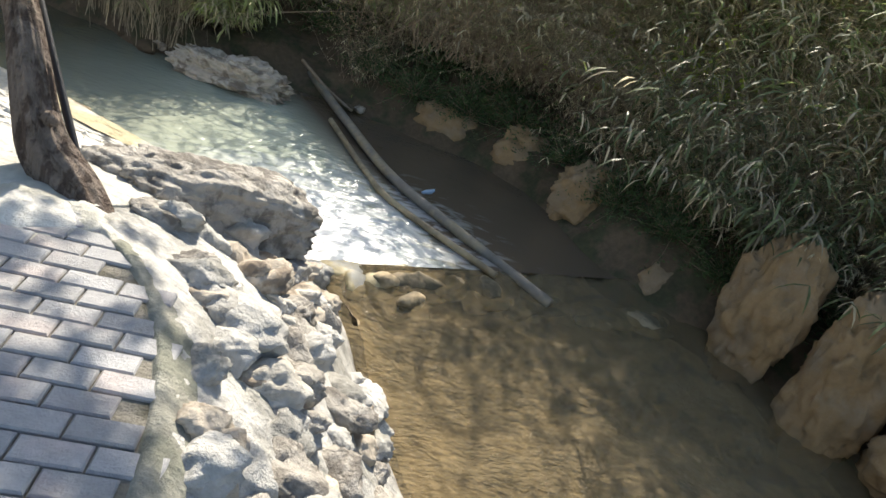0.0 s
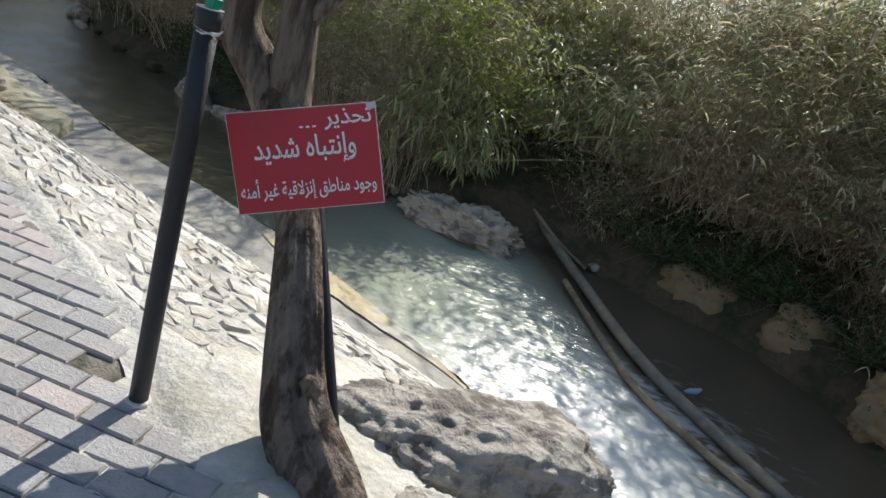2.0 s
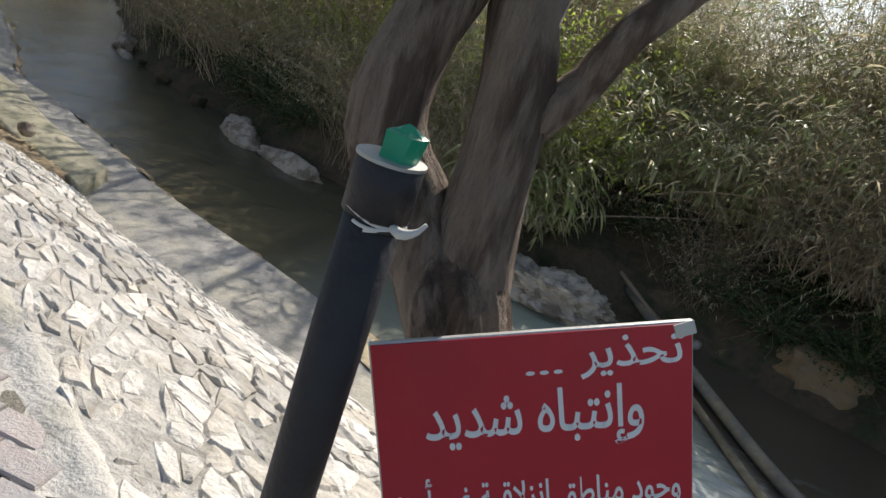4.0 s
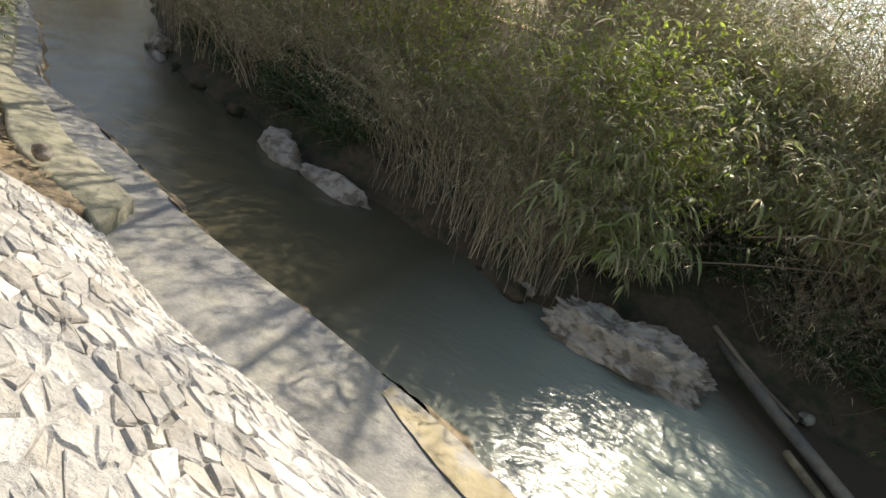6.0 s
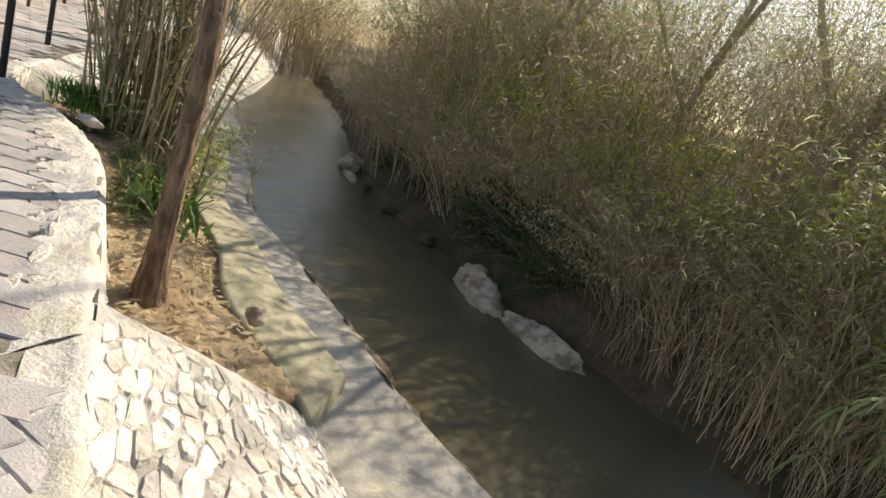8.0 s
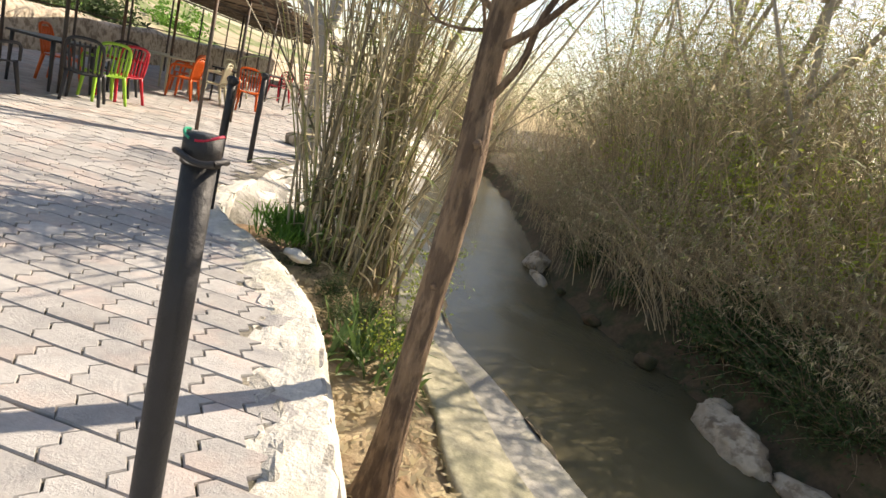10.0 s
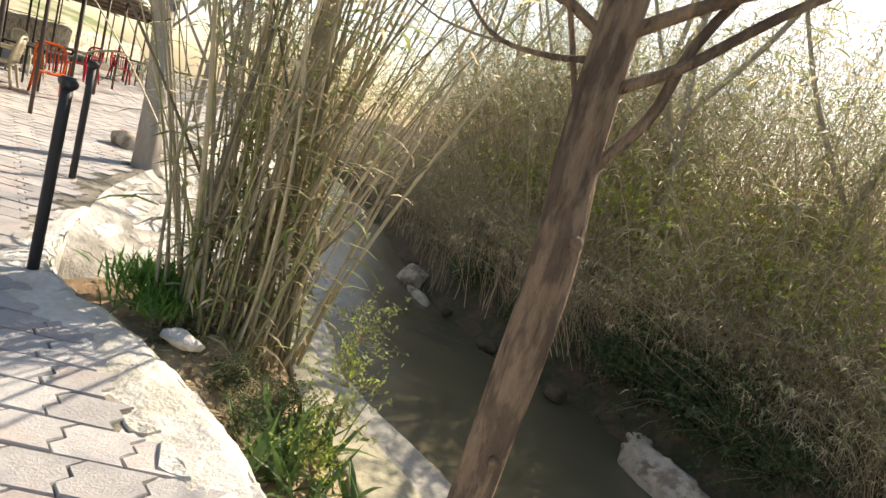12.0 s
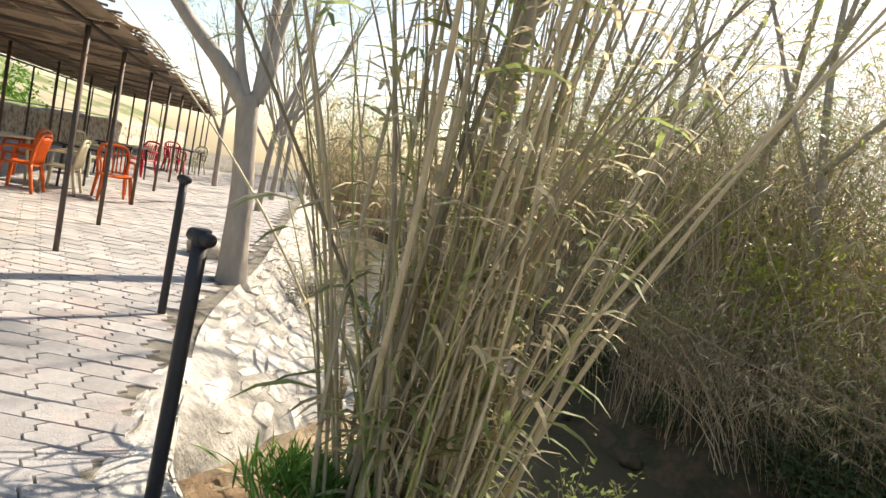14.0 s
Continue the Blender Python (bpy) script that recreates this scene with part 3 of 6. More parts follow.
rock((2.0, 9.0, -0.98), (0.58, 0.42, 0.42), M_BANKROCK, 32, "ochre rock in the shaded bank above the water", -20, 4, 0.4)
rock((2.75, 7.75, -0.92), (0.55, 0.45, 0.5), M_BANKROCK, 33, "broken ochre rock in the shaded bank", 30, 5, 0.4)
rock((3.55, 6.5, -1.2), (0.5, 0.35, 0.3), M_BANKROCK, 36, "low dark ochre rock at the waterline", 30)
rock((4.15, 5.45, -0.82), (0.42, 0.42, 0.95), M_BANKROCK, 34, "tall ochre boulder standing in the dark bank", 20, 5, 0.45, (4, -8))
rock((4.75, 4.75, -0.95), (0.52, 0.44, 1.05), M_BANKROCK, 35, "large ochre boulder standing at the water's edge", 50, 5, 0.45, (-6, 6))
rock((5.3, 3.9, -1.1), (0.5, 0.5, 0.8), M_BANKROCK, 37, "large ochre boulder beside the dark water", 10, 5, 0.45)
rock((0.35, 4.85, -1.28), (0.16, 0.12, 0.1), M_BED, 41, "small dark wet stone in the riffle", 10, 3)
for i, (x, y, r) in enumerate([(0.75, 5.05, 0.16), (1.0, 5.2, 0.12), (0.1, 4.75, 0.15), (1.35, 5.35, 0.14), (1.9, 5.45, 0.12), (-0.15, 4.62, 0.14), (0.62, 4.7, 0.11)]):
    rock((x, y, -1.3), (r * 1.6, r, r * 0.7), M_ALGAE if i == 2 else M_BED, 60 + i, "wet stone with ochre algae at the water's ledge", i * 40, 3)
rock((-9.33, 6.36, -0.06), (0.12, 0.08, 0.05), M_STONE, 70, "flat pale stone lying on the paving edge", 20, 3, 0.3)
rock((-14.6, 9.05, 0.06), (0.28, 0.16, 0.16), M_ROCK, 72, "squared stone block beside the pale tree", 30, 3, 0.2)
rock((-7.0, 6.5, -0.72), (0.09, 0.08, 0.07), M_ROCK, 73, "small grey stone on the soil edge", 0, 3)
rng = random.Random(15)
for i in range(22):
    u = i / 21
    x, y = -0.3 + 3.7 * u + rng.uniform(-0.1, 0.1), 4.68 + 1.0 * u ** 0.7 + rng.uniform(-0.12, 0.12)
    r = rng.uniform(0.1, 0.2)
    rock((x, y, (-1.315 if x < 1.2 else -1.37) + rng.uniform(-0.03, 0.03)), (r * 1.7, r, r * 0.5), M_ALGAE if x < 0.5 and rng.random() < 0.5 else M_BED, 80 + i, "flat wet stone of the ledge under thin water", rng.uniform(0, 60), 3)
rng = random.Random(5)
for i in range(15):
    s = rng.uniform(9.5, 20)
    p = along(FAR_A, s) + along(OUT_A, s) * rng.uniform(-0.05, 0.25)
    r = rng.uniform(0.05, 0.13)
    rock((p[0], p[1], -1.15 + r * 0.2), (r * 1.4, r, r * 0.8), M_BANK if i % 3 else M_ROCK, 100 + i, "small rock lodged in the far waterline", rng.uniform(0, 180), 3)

# yellow stain where water runs over the lower apron
sheet("algae_film", lambda s: [along(SIDE_A, s) + (along(FOOT_A, s) - along(SIDE_A, s)) * (0.08 + 0.4 * max(1 - ((s - 9.3) / 1.9) ** 2, 0)) + (0, 0, 0.002), along(SIDE_A, s) * 0.98 + along(FOOT_A, s) * 0.02 + (0, 0, 0.014)], 7.5, 10.9, 80, 14, M_ALGAE, 0.018, 1.5, "ochre algae film where water runs over the apron", "algae", fine=0.006)

# pipes in the stream
tagged(tube("pipe", [(-1.35, 10.0, -0.98, 0.06), (-0.6, 8.7, -1.1, 0.06), (0.18, 7.19, -1.14, 0.06), (0.96, 6.25, -1.16, 0.058), (2.0, 5.3, -1.25, 0.055)], M_PIPE, sides=14, n=40, rough=0.05), "muddy grey plastic pipe lying in the water", "pipe")
tagged(tube("pipe", [(-0.75, 8.5, -1.13, 0.035), (-0.1, 7.1, -1.16, 0.036), (0.31, 6.4, -1.16, 0.036), (1.42, 5.42, -1.18, 0.035)], M_PIPETAN, sides=12, n=40, rough=0.08), "thin tan pipe lying along the grey pipe", "pipe")
tagged(tube("branch", [(-1.5, 9.9, -0.8, 0.03), (-1.0, 9.5, -1.0, 0.025), (-0.55, 9.3, -1.15, 0.02)], M_TWIG, sides=6, n=14, rough=0.15), "dead branch caught on the pipe's end", "branch")


M_BLUE = material("pale_blue_plastic", (0.3, 0.42, 0.55), 0.4, 0.15, 12, 2, 0.1, 30)
tagged(tube("plastic_scrap", [(0.6, 6.86, -1.13, 0.012), (0.64, 6.87, -1.11, 0.026), (0.7, 6.9, -1.1, 0.028), (0.74, 6.92, -1.07, 0.014)], M_BLUE, sides=8, n=10, rough=0.2), "pale blue plastic scrap caught beside the pipe", "litter")


# ---- trees ----
def stuff(ob):
    """Marks a part whose pieces are too many and too fine to pick apart."""
    ob["kind"] = "stuff"
    return ob


def limb(rnd, start, way, length, radius, out, leaves, depth):
    """A crooked limb with its twigs; out takes tube points, leaves takes leaf places."""
    pts, p, d = [], np.array(start, float), np.array(way, float)
    d /= np.linalg.norm(d)
    n = 6
    for i in range(n + 1):
        pts.append((*p, max(radius * (1 - 0.75 * i / n), 0.0022)))
        d = d + np.array([rnd.gauss(0, 0.16), rnd.gauss(0, 0.16), rnd.gauss(0.03, 0.12)])
        d /= np.linalg.norm(d)
        p = p + d * length / n
        if depth and i > 1 and rnd.random() < 0.85:
            w = d + np.array([rnd.gauss(0, 0.7), rnd.gauss(0, 0.7), rnd.gauss(0.1, 0.5)])
            limb(rnd, p, w, length * rnd.uniform(0.4, 0.65), radius * 0.45, out, leaves, depth - 1)
        if not depth and i > 1:
            leaves.append((p.copy(), d.copy()))
    out.append((pts, 6 if radius > 0.012 else 3))


def leaf_mesh(name, places, rnd, size, per=2, droop=0.3):
    v, f = [], []
    for p, d in places:
        for _ in range(per):
            w = np.array([rnd.gauss(0, 1), rnd.gauss(0, 1), rnd.gauss(-droop, 0.7)])
            w /= np.linalg.norm(w)
            u = np.cross(w, [rnd.gauss(0, 1), rnd.gauss(0, 1), rnd.gauss(0, 1)])
            u /= max(np.linalg.norm(u), 1e-6)
            L = size * rnd.uniform(0.6, 1.3)
            b = len(v)
            q = np.asarray(p) + np.array([rnd.gauss(0, 0.02) for _ in range(3)])
            v += [q, q + w * L * 0.5 + u * L * 0.2, q + w * L, q + w * L * 0.5 - u * L * 0.2]
            f.append((b, b + 1, b + 2, b + 3))
    return raw(name, v, f)


def tree(name, trunk, limbs, bark, label, seed, depth=2, leaf=M_BUD, leaf_size=0.05, per=1, rough=0.1, sides=22, knots=()):
    """Trunk (rows of x, y, z, radius), main limbs (lists of such rows), twigs grown from them, sparse young leaves."""
    rnd = random.Random(seed)
    root = empty(name, trunk[0][:3])
    inv = Matrix.Translation(-Vector(trunk[0][:3]))
    tv, tf = tube_data(spline(trunk, 110 if sides > 30 else 50), sides, rough, 5.0)
    made = [mesh_part("trunk", raw("trunk", tv, tf), bark, root, smooth=True)]
    for k in knots:
        made.append(part("knot", knot_mesh(k, rnd), bark, root, smooth=True))
    twigs, leaves = [], []
    for rows in limbs:
        pts = spline(rows, 18)
        v, f = tube_data(pts, 9, rough * 0.8, 5.0)
        made.append(mesh_part("limb", raw("limb", v, f), bark, root, smooth=True))
        for i in range(9, 18, 2):
            d = pts[i, :3] - pts[i - 1, :3]
            w = d / np.linalg.norm(d) + np.array([rnd.gauss(0, 0.6), rnd.gauss(0, 0.6), rnd.gauss(0.2, 0.4)])
            limb(rnd, pts[i, :3], w, rnd.uniform(0.5, 1.0), min(max(pts[i, 3] * 0.4, 0.005), 0.011), twigs, leaves, depth - 1)
    v, f = [], []
    for pts, sd in twigs:
        a, b = tube_data(pts, sd, base=len(v), cap=False)
        v += list(a)
        f += b
    if f:
        made.append(stuff(mesh_part("twig_growth", raw("twig_growth", v, f), M_TWIG, root, "bare brown twigs")))
        made.append(stuff(mesh_part("foliage", leaf_mesh("leaves", leaves, rnd, leaf_size, per), leaf, root, "sparse young leaves")))
    for m in made:
        m.matrix_parent_inverse = inv
    return tagged(root, label, "tree")


def knot_mesh(k, rnd):
    bm = bmesh.new()
    bmesh.ops.create_icosphere(bm, subdivisions=2, radius=k[3], matrix=Matrix.Translation(k[:3]))
    for v in bm.verts:
        v.co += Vector((rnd.gauss(0, 1), rnd.gauss(0, 1), rnd.gauss(0, 1))) * k[3] * 0.12
    return bm


tree("leaning_tree", [(-1.0, 2.5, -0.42, 0.2), (-1.12, 2.58, -0.22, 0.15), (-1.265, 2.68, -0.04, 0.122), (-1.435, 2.76, 0.1, 0.108), (-1.52, 2.82, 0.24, 0.09), (-1.605, 2.9, 0.43, 0.08), (-1.72, 3.02, 0.63, 0.071), (-1.855, 3.1, 0.83, 0.08), (-1.93, 3.15, 0.94, 0.088), (-1.96, 3.16, 1.0, 0.06), (-1.975, 3.165, 1.05, 0.015)],
     [[(-1.9, 3.14, 0.8, 0.06), (-2.02, 3.17, 1.0, 0.078), (-2.13, 3.13, 1.16, 0.07), (-2.125, 3.14, 1.325, 0.062), (-2.06, 3.2, 1.6, 0.056), (-2.0, 3.4, 2.6, 0.045), (-1.9, 3.9, 3.8, 0.025)],
      [(-1.86, 3.12, 0.8, 0.06), (-1.935, 3.18, 1.03, 0.076), (-1.94, 3.18, 1.16, 0.066), (-1.95, 3.18, 1.33, 0.062), (-1.97, 3.2, 1.5, 0.058), (-1.85, 3.4, 2.2, 0.05), (-1.5, 4.0, 3.2, 0.035), (-1.2, 4.8, 4.2, 0.02)],
      [(-1.92, 3.18, 1.25, 0.04), (-1.85, 3.19, 1.34, 0.03), (-1.765, 3.2, 1.5, 0.027), (-1.4, 3.5, 2.0, 0.022), (-0.95, 4.0, 2.7, 0.018), (-0.5, 4.8, 3.5, 0.012), (-0.1, 5.6, 4.2, 0.006)],
      # crown limbs out of view, added with dense leaves to shade the paving
      [(-1.6, 3.8, 2.9, 0.03), (-1.0, 4.2, 3.4, 0.022), (-0.5, 4.4, 3.9, 0.016), (0.1, 4.9, 4.3, 0.008)],
      [(-1.45, 4.1, 3.3, 0.03), (-1.1, 4.7, 3.4, 0.022), (-0.8, 5.4, 3.5, 0.016), (-0.5, 6.1, 3.7, 0.008)],
      [(-1.2, 3.75, 2.35, 0.02), (-0.9, 4.3, 2.7, 0.016), (-0.6, 4.9, 2.85, 0.012), (-0.2, 5.4, 3.1, 0.007)],
      [(-1.3, 4.5, 3.8, 0.022), (-0.9, 5.2, 4.1, 0.016), (-0.4, 5.9, 4.3, 0.01), (0.0, 6.6, 4.4, 0.006)]],
     M_BARK, "rough-barked leaning tree growing beside the rocks", 2, 3, leaf_size=0.085, per=7, rough=0.23, sides=56, knots=[(-1.42, 2.74, 0.27, 0.035)])
tree("young_tree", [(-7.42, 5.9, -0.8, 0.17), (-7.4, 5.92, -0.6, 0.105), (-7.385, 5.93, -0.14, 0.07), (-7.375, 5.94, 0.43, 0.063), (-7.36, 5.95, 1.01, 0.066), (-7.39, 5.95, 1.4, 0.06), (-7.395, 5.95, 1.75, 0.057), (-7.39, 5.96, 2.3, 0.048), (-7.3, 6.0, 3.2, 0.035), (-7.25, 6.0, 4.0, 0.02)],
     [[(x, y, z, r * 0.72) for x, y, z, r in rows] for rows in [[(-7.36, 5.96, 1.34, 0.024), (-7.25, 5.99, 1.53, 0.022), (-7.19, 6.0, 1.76, 0.02), (-7.0, 6.15, 2.2, 0.015), (-6.85, 6.3, 2.6, 0.008)],
      [(-7.36, 5.95, 1.57, 0.026), (-7.2, 5.97, 1.67, 0.021), (-7.0, 6.0, 1.85, 0.018), (-6.6, 6.1, 2.15, 0.012), (-6.2, 6.2, 2.4, 0.007)],
      [(-7.37, 5.95, 1.72, 0.03), (-7.2, 5.97, 1.82, 0.025), (-6.95, 6.0, 1.95, 0.02), (-6.5, 6.05, 2.25, 0.012)],
      [(-7.42, 5.95, 1.7, 0.024), (-7.52, 5.92, 1.76, 0.02), (-7.64, 5.88, 1.83, 0.017), (-7.95, 5.8, 2.2, 0.012)],
      [(-7.42, 5.95, 1.64, 0.015), (-7.55, 5.9, 1.62, 0.011), (-7.7, 5.84, 1.64, 0.009), (-7.85, 5.8, 1.78, 0.005)],
      [(-7.45, 5.96, 1.52, 0.014), (-7.52, 5.97, 1.68, 0.012), (-7.6, 5.95, 1.9, 0.01), (-7.7, 5.95, 2.3, 0.006)]]],
     M_BROWNBARK, "slender brown-barked tree rooted in the soil bed", 7, 2, rough=0.13, leaf_size=0.02, sides=48, knots=[(-7.31, 5.92, 1.16, 0.022), (-7.32, 5.91, 0.98, 0.018), (-7.33, 5.9, 0.5, 0.02)])
tree("pale_tree", [(-13.5, 8.64, -0.1, 0.2), (-13.52, 8.63, 0.1, 0.15), (-13.54, 8.6, 0.86, 0.115), (-13.58, 8.55, 1.5, 0.108), (-13.6, 8.52, 1.85, 0.11)],
     [[(-13.6, 8.5, 1.75, 0.085), (-13.75, 8.25, 2.1, 0.075), (-13.95, 7.95, 2.45, 0.062), (-14.2, 7.5, 3.1, 0.06), (-14.5, 7.1, 4.0, 0.03)],
      [(-13.6, 8.55, 1.75, 0.08), (-13.5, 8.65, 2.05, 0.055), (-13.5, 8.7, 2.6, 0.05), (-13.4, 8.9, 3.6, 0.03)],
      [(-13.6, 8.5, 1.8, 0.06), (-13.66, 8.4, 2.2, 0.045), (-13.7, 8.3, 2.8, 0.035), (-13.6, 8.2, 3.8, 0.02)],
      [(-13.55, 8.6, 1.8, 0.07), (-13.6, 8.65, 2.3, 0.06), (-13.75, 8.8, 3.2, 0.04)]],
     M_PALEBARK, "pale smooth tree forking beside the terrace", 9, 2, rough=0.06, leaf_size=0.05, sides=18)
for i, (x, y, h) in enumerate([(-19.2, 13.2, 5.5), (-21.8, 15.6, 6.5), (-24.6, 18.2, 7.0), (-27.5, 20.6, 7.5), (-23.5, 15.0, 6.0), (-31, 23, 8.0)]):
    k = 0.5 - 0.2 * i
    tree("bank_tree", [(x, y, -0.3, 0.08), (x + k * 0.3, y, h * 0.3, 0.06), (x + k, y + 0.2, h * 0.6, 0.04), (x + k * 1.2, y, h, 0.015)],
         [[(x + k * 0.2, y, h * 0.22, 0.04), (x - 0.6, y - 0.5, h * 0.45, 0.03), (x - 1.2, y - 0.9, h * 0.75, 0.012)],
          [(x + k * 0.4, y, h * 0.32, 0.04), (x + 0.8, y + 0.6, h * 0.55, 0.03), (x + 1.5, y + 0.9, h * 0.85, 0.012)],
          [(x + k * 0.3, y, h * 0.3, 0.035), (x + 0.6, y - 0.8, h * 0.5, 0.025), (x + 1.0, y - 1.4, h * 0.7, 0.012)],
          [(x + k, y, h * 0.6, 0.035), (x + k - 0.4, y + 0.7, h * 0.8, 0.025), (x + k - 0.6, y + 1.2, h * 1.05, 0.01)]],
         M_PALEBARK, "leafless tree crowding the near bank upstream", 60 + i, 3, rough=0.05, sides=10, leaf_size=0.045)
tree("reed_bed_tree", [(-9.93, 7.4, -0.7, 0.11), (-9.97, 7.42, 0.25, 0.085), (-9.98, 7.42, 1.45, 0.075), (-9.96, 7.45, 2.4, 0.065), (-9.9, 7.5, 3.6, 0.05), (-9.8, 7.6, 5.0, 0.02)],
     [[(-9.96, 7.44, 2.2, 0.03), (-9.8, 7.6, 2.7, 0.025), (-9.4, 7.8, 3.4, 0.012)], [(-9.98, 7.42, 1.8, 0.03), (-10.3, 7.5, 2.4, 0.02), (-10.6, 7.6, 3.2, 0.01)]],
     M_PALEBARK, "grey trunk rising inside the cane thicket", 12, 2, leaf_size=0.03, rough=0.06, sides=14)
for i, (s, d, h) in enumerate([(14, 4.0, 6.0), (16.2, 3.0, 6.5), (17.6, 2.6, 7.0), (18.6, 3.0, 7.5), (19.5, 2.6, 7.5), (20.4, 3.2, 8.0), (21.5, 3, 8.0), (22.5, 3, 8.0), (5.5, 4.5, 4.5), (15.0, 5.5, 6.5)]):
    p = along(FAR_A, s) + along(OUT_A, s) * d
    z = p[2] + far_height(d) - 0.5
    k = rng.uniform(-0.5, 0.5)
    tree("bare_tree", [(p[0], p[1], z, 0.085), (p[0] + k * 0.3, p[1], z + h * 0.3, 0.065), (p[0] + k, p[1] + 0.2, z + h * 0.6, 0.045), (p[0] + k * 1.2, p[1], z + h, 0.02)],
         [[(p[0] + k * 0.3, p[1], z + h * 0.3, 0.04), (p[0] - 0.7, p[1] - 0.5, z + h * 0.5, 0.03), (p[0] - 1.4, p[1] - 0.9, z + h * 0.75, 0.02)],
          [(p[0] + k * 0.5, p[1], z + h * 0.4, 0.04), (p[0] + 0.8, p[1] - 0.6, z + h * 0.6, 0.04), (p[0] + 1.5, p[1] - 0.9, z + h * 0.85, 0.02)],
          [(p[0] + k, p[1], z + h * 0.6, 0.035), (p[0] + k + 0.3, p[1] - 0.7, z + h * 0.8, 0.03), (p[0] + k + 0.6, p[1] - 1.2, z + h * 1.05, 0.012)]],
         M_PALEBARK, "leafless tree standing behind the reeds", 30 + i, 3, rough=0.05, sides=10, leaf_size=0.045)


# ---- warning sign ----
def flat_text(body, x0, x1, y0, y1, parent, z):
    """White painted letters that fill the given box of the board."""
    c = bpy.data.curves.new("lettering", "FONT")
    c.body, c.offset, c.extrude = body, 0.012, 0.004
    c.resolution_u = 3
    tmp = new("lettering_curve", c)
    bpy.context.view_layer.update()
    dg = bpy.context.evaluated_depsgraph_get()
    me = bpy.data.meshes.new_from_object(tmp.evaluated_get(dg))
    bpy.data.objects.remove(tmp)
    co = np.array([v.co[:] for v in me.vertices])
    lo, hi = co.min(0), co.max(0)
    for v in me.vertices:
        v.co = (x0 + (v.co.x - lo[0]) / (hi[0] - lo[0]) * (x1 - x0), y0 + (v.co.y - lo[1]) / (hi[1] - lo[1]) * (y1 - y0), z + v.co.z * 0.1)
    me.materials.clear()
    me.name = "lettering"
    return mesh_part("lettering", me, M_WHITE, parent, "white painted lettering")


SW, SH = 0.458, 0.315
wx = Vector((0.395, 0.17, 0.16)).normalized()
wy = Vector((-0.135, 0.01, 0.29))
wy = (wy - wx * wy.dot(wx)).normalized()
wz = wx.cross(wy)
sign = empty("warning_sign")
sign.matrix_world = Matrix.Translation((-1.712, 2.965, 0.868)) @ Matrix((wx, wy, wz)).transposed().to_4x4()
bm = bmesh.new()
box(bm, (SW, SH, 0.012), Matrix(), 0.003)
part("board", bm, M_SIGNBACK, sign, "pale worn sheet edge")
bm = bmesh.new()
box(bm, (SW - 0.006, SH - 0.006, 0.004), pose(0, 0, 0.0075), 0.001)
part("face", bm, M_RED, sign, "red painted face")
bm = bmesh.new()
box(bm, (0.03, 0.02, 0.003), pose(SW / 2 - 0.014, SH / 2 - 0.011, 0.0105, 0, 0, 12), 0.001)
part("patch", bm, M_SIGNBACK, sign, "grey scuffed corner")
LINE_1 = "\ufeae\ufef3\ufeac\ufea4\ufe97"
LINE_2 = "\ufeaa\ufef3\ufeaa\ufeb7 \ufee9\ufe8e\ufe92\ufe98\ufee7\ufe87\ufeed"
LINE_3 = "\ufeea\ufee8\ufee3\ufe83 \ufeae\ufef4\ufecf \ufe94\ufef4\ufed7\ufefb\ufeb0\ufee7\ufe87 \ufed6\ufec3\ufe8e\ufee8\ufee3 \ufea9\ufeee\ufe9f\ufeed"
X = lambda u: (u - 0.5) * SW
Y = lambda v: (0.5 - v) * SH
flat_text(LINE_1, X(0.645), X(0.965), Y(0.235), Y(0.04), sign, 0.0102)
flat_text("...", X(0.475), X(0.59), Y(0.2), Y(0.18), sign, 0.0102)
flat_text(LINE_2, X(0.155), X(0.84), Y(0.56), Y(0.265), sign, 0.0102)
flat_text(LINE_3, X(0.035), X(0.955), Y(0.9), Y(0.66), sign, 0.0102)
tagged(sign, "red metal warning sign with white Arabic lettering", "sign")
tagged(tube("support_bar", [(-1.25, 2.765, -0.08, 0.02), (-1.37, 2.87, 0.1, 0.02), (-1.7, 3.16, 0.6, 0.021), (-1.84, 3.285, 0.82, 0.021)], M_POST, sides=6, n=8), "thin black steel bar propping the warning sign", "bar")


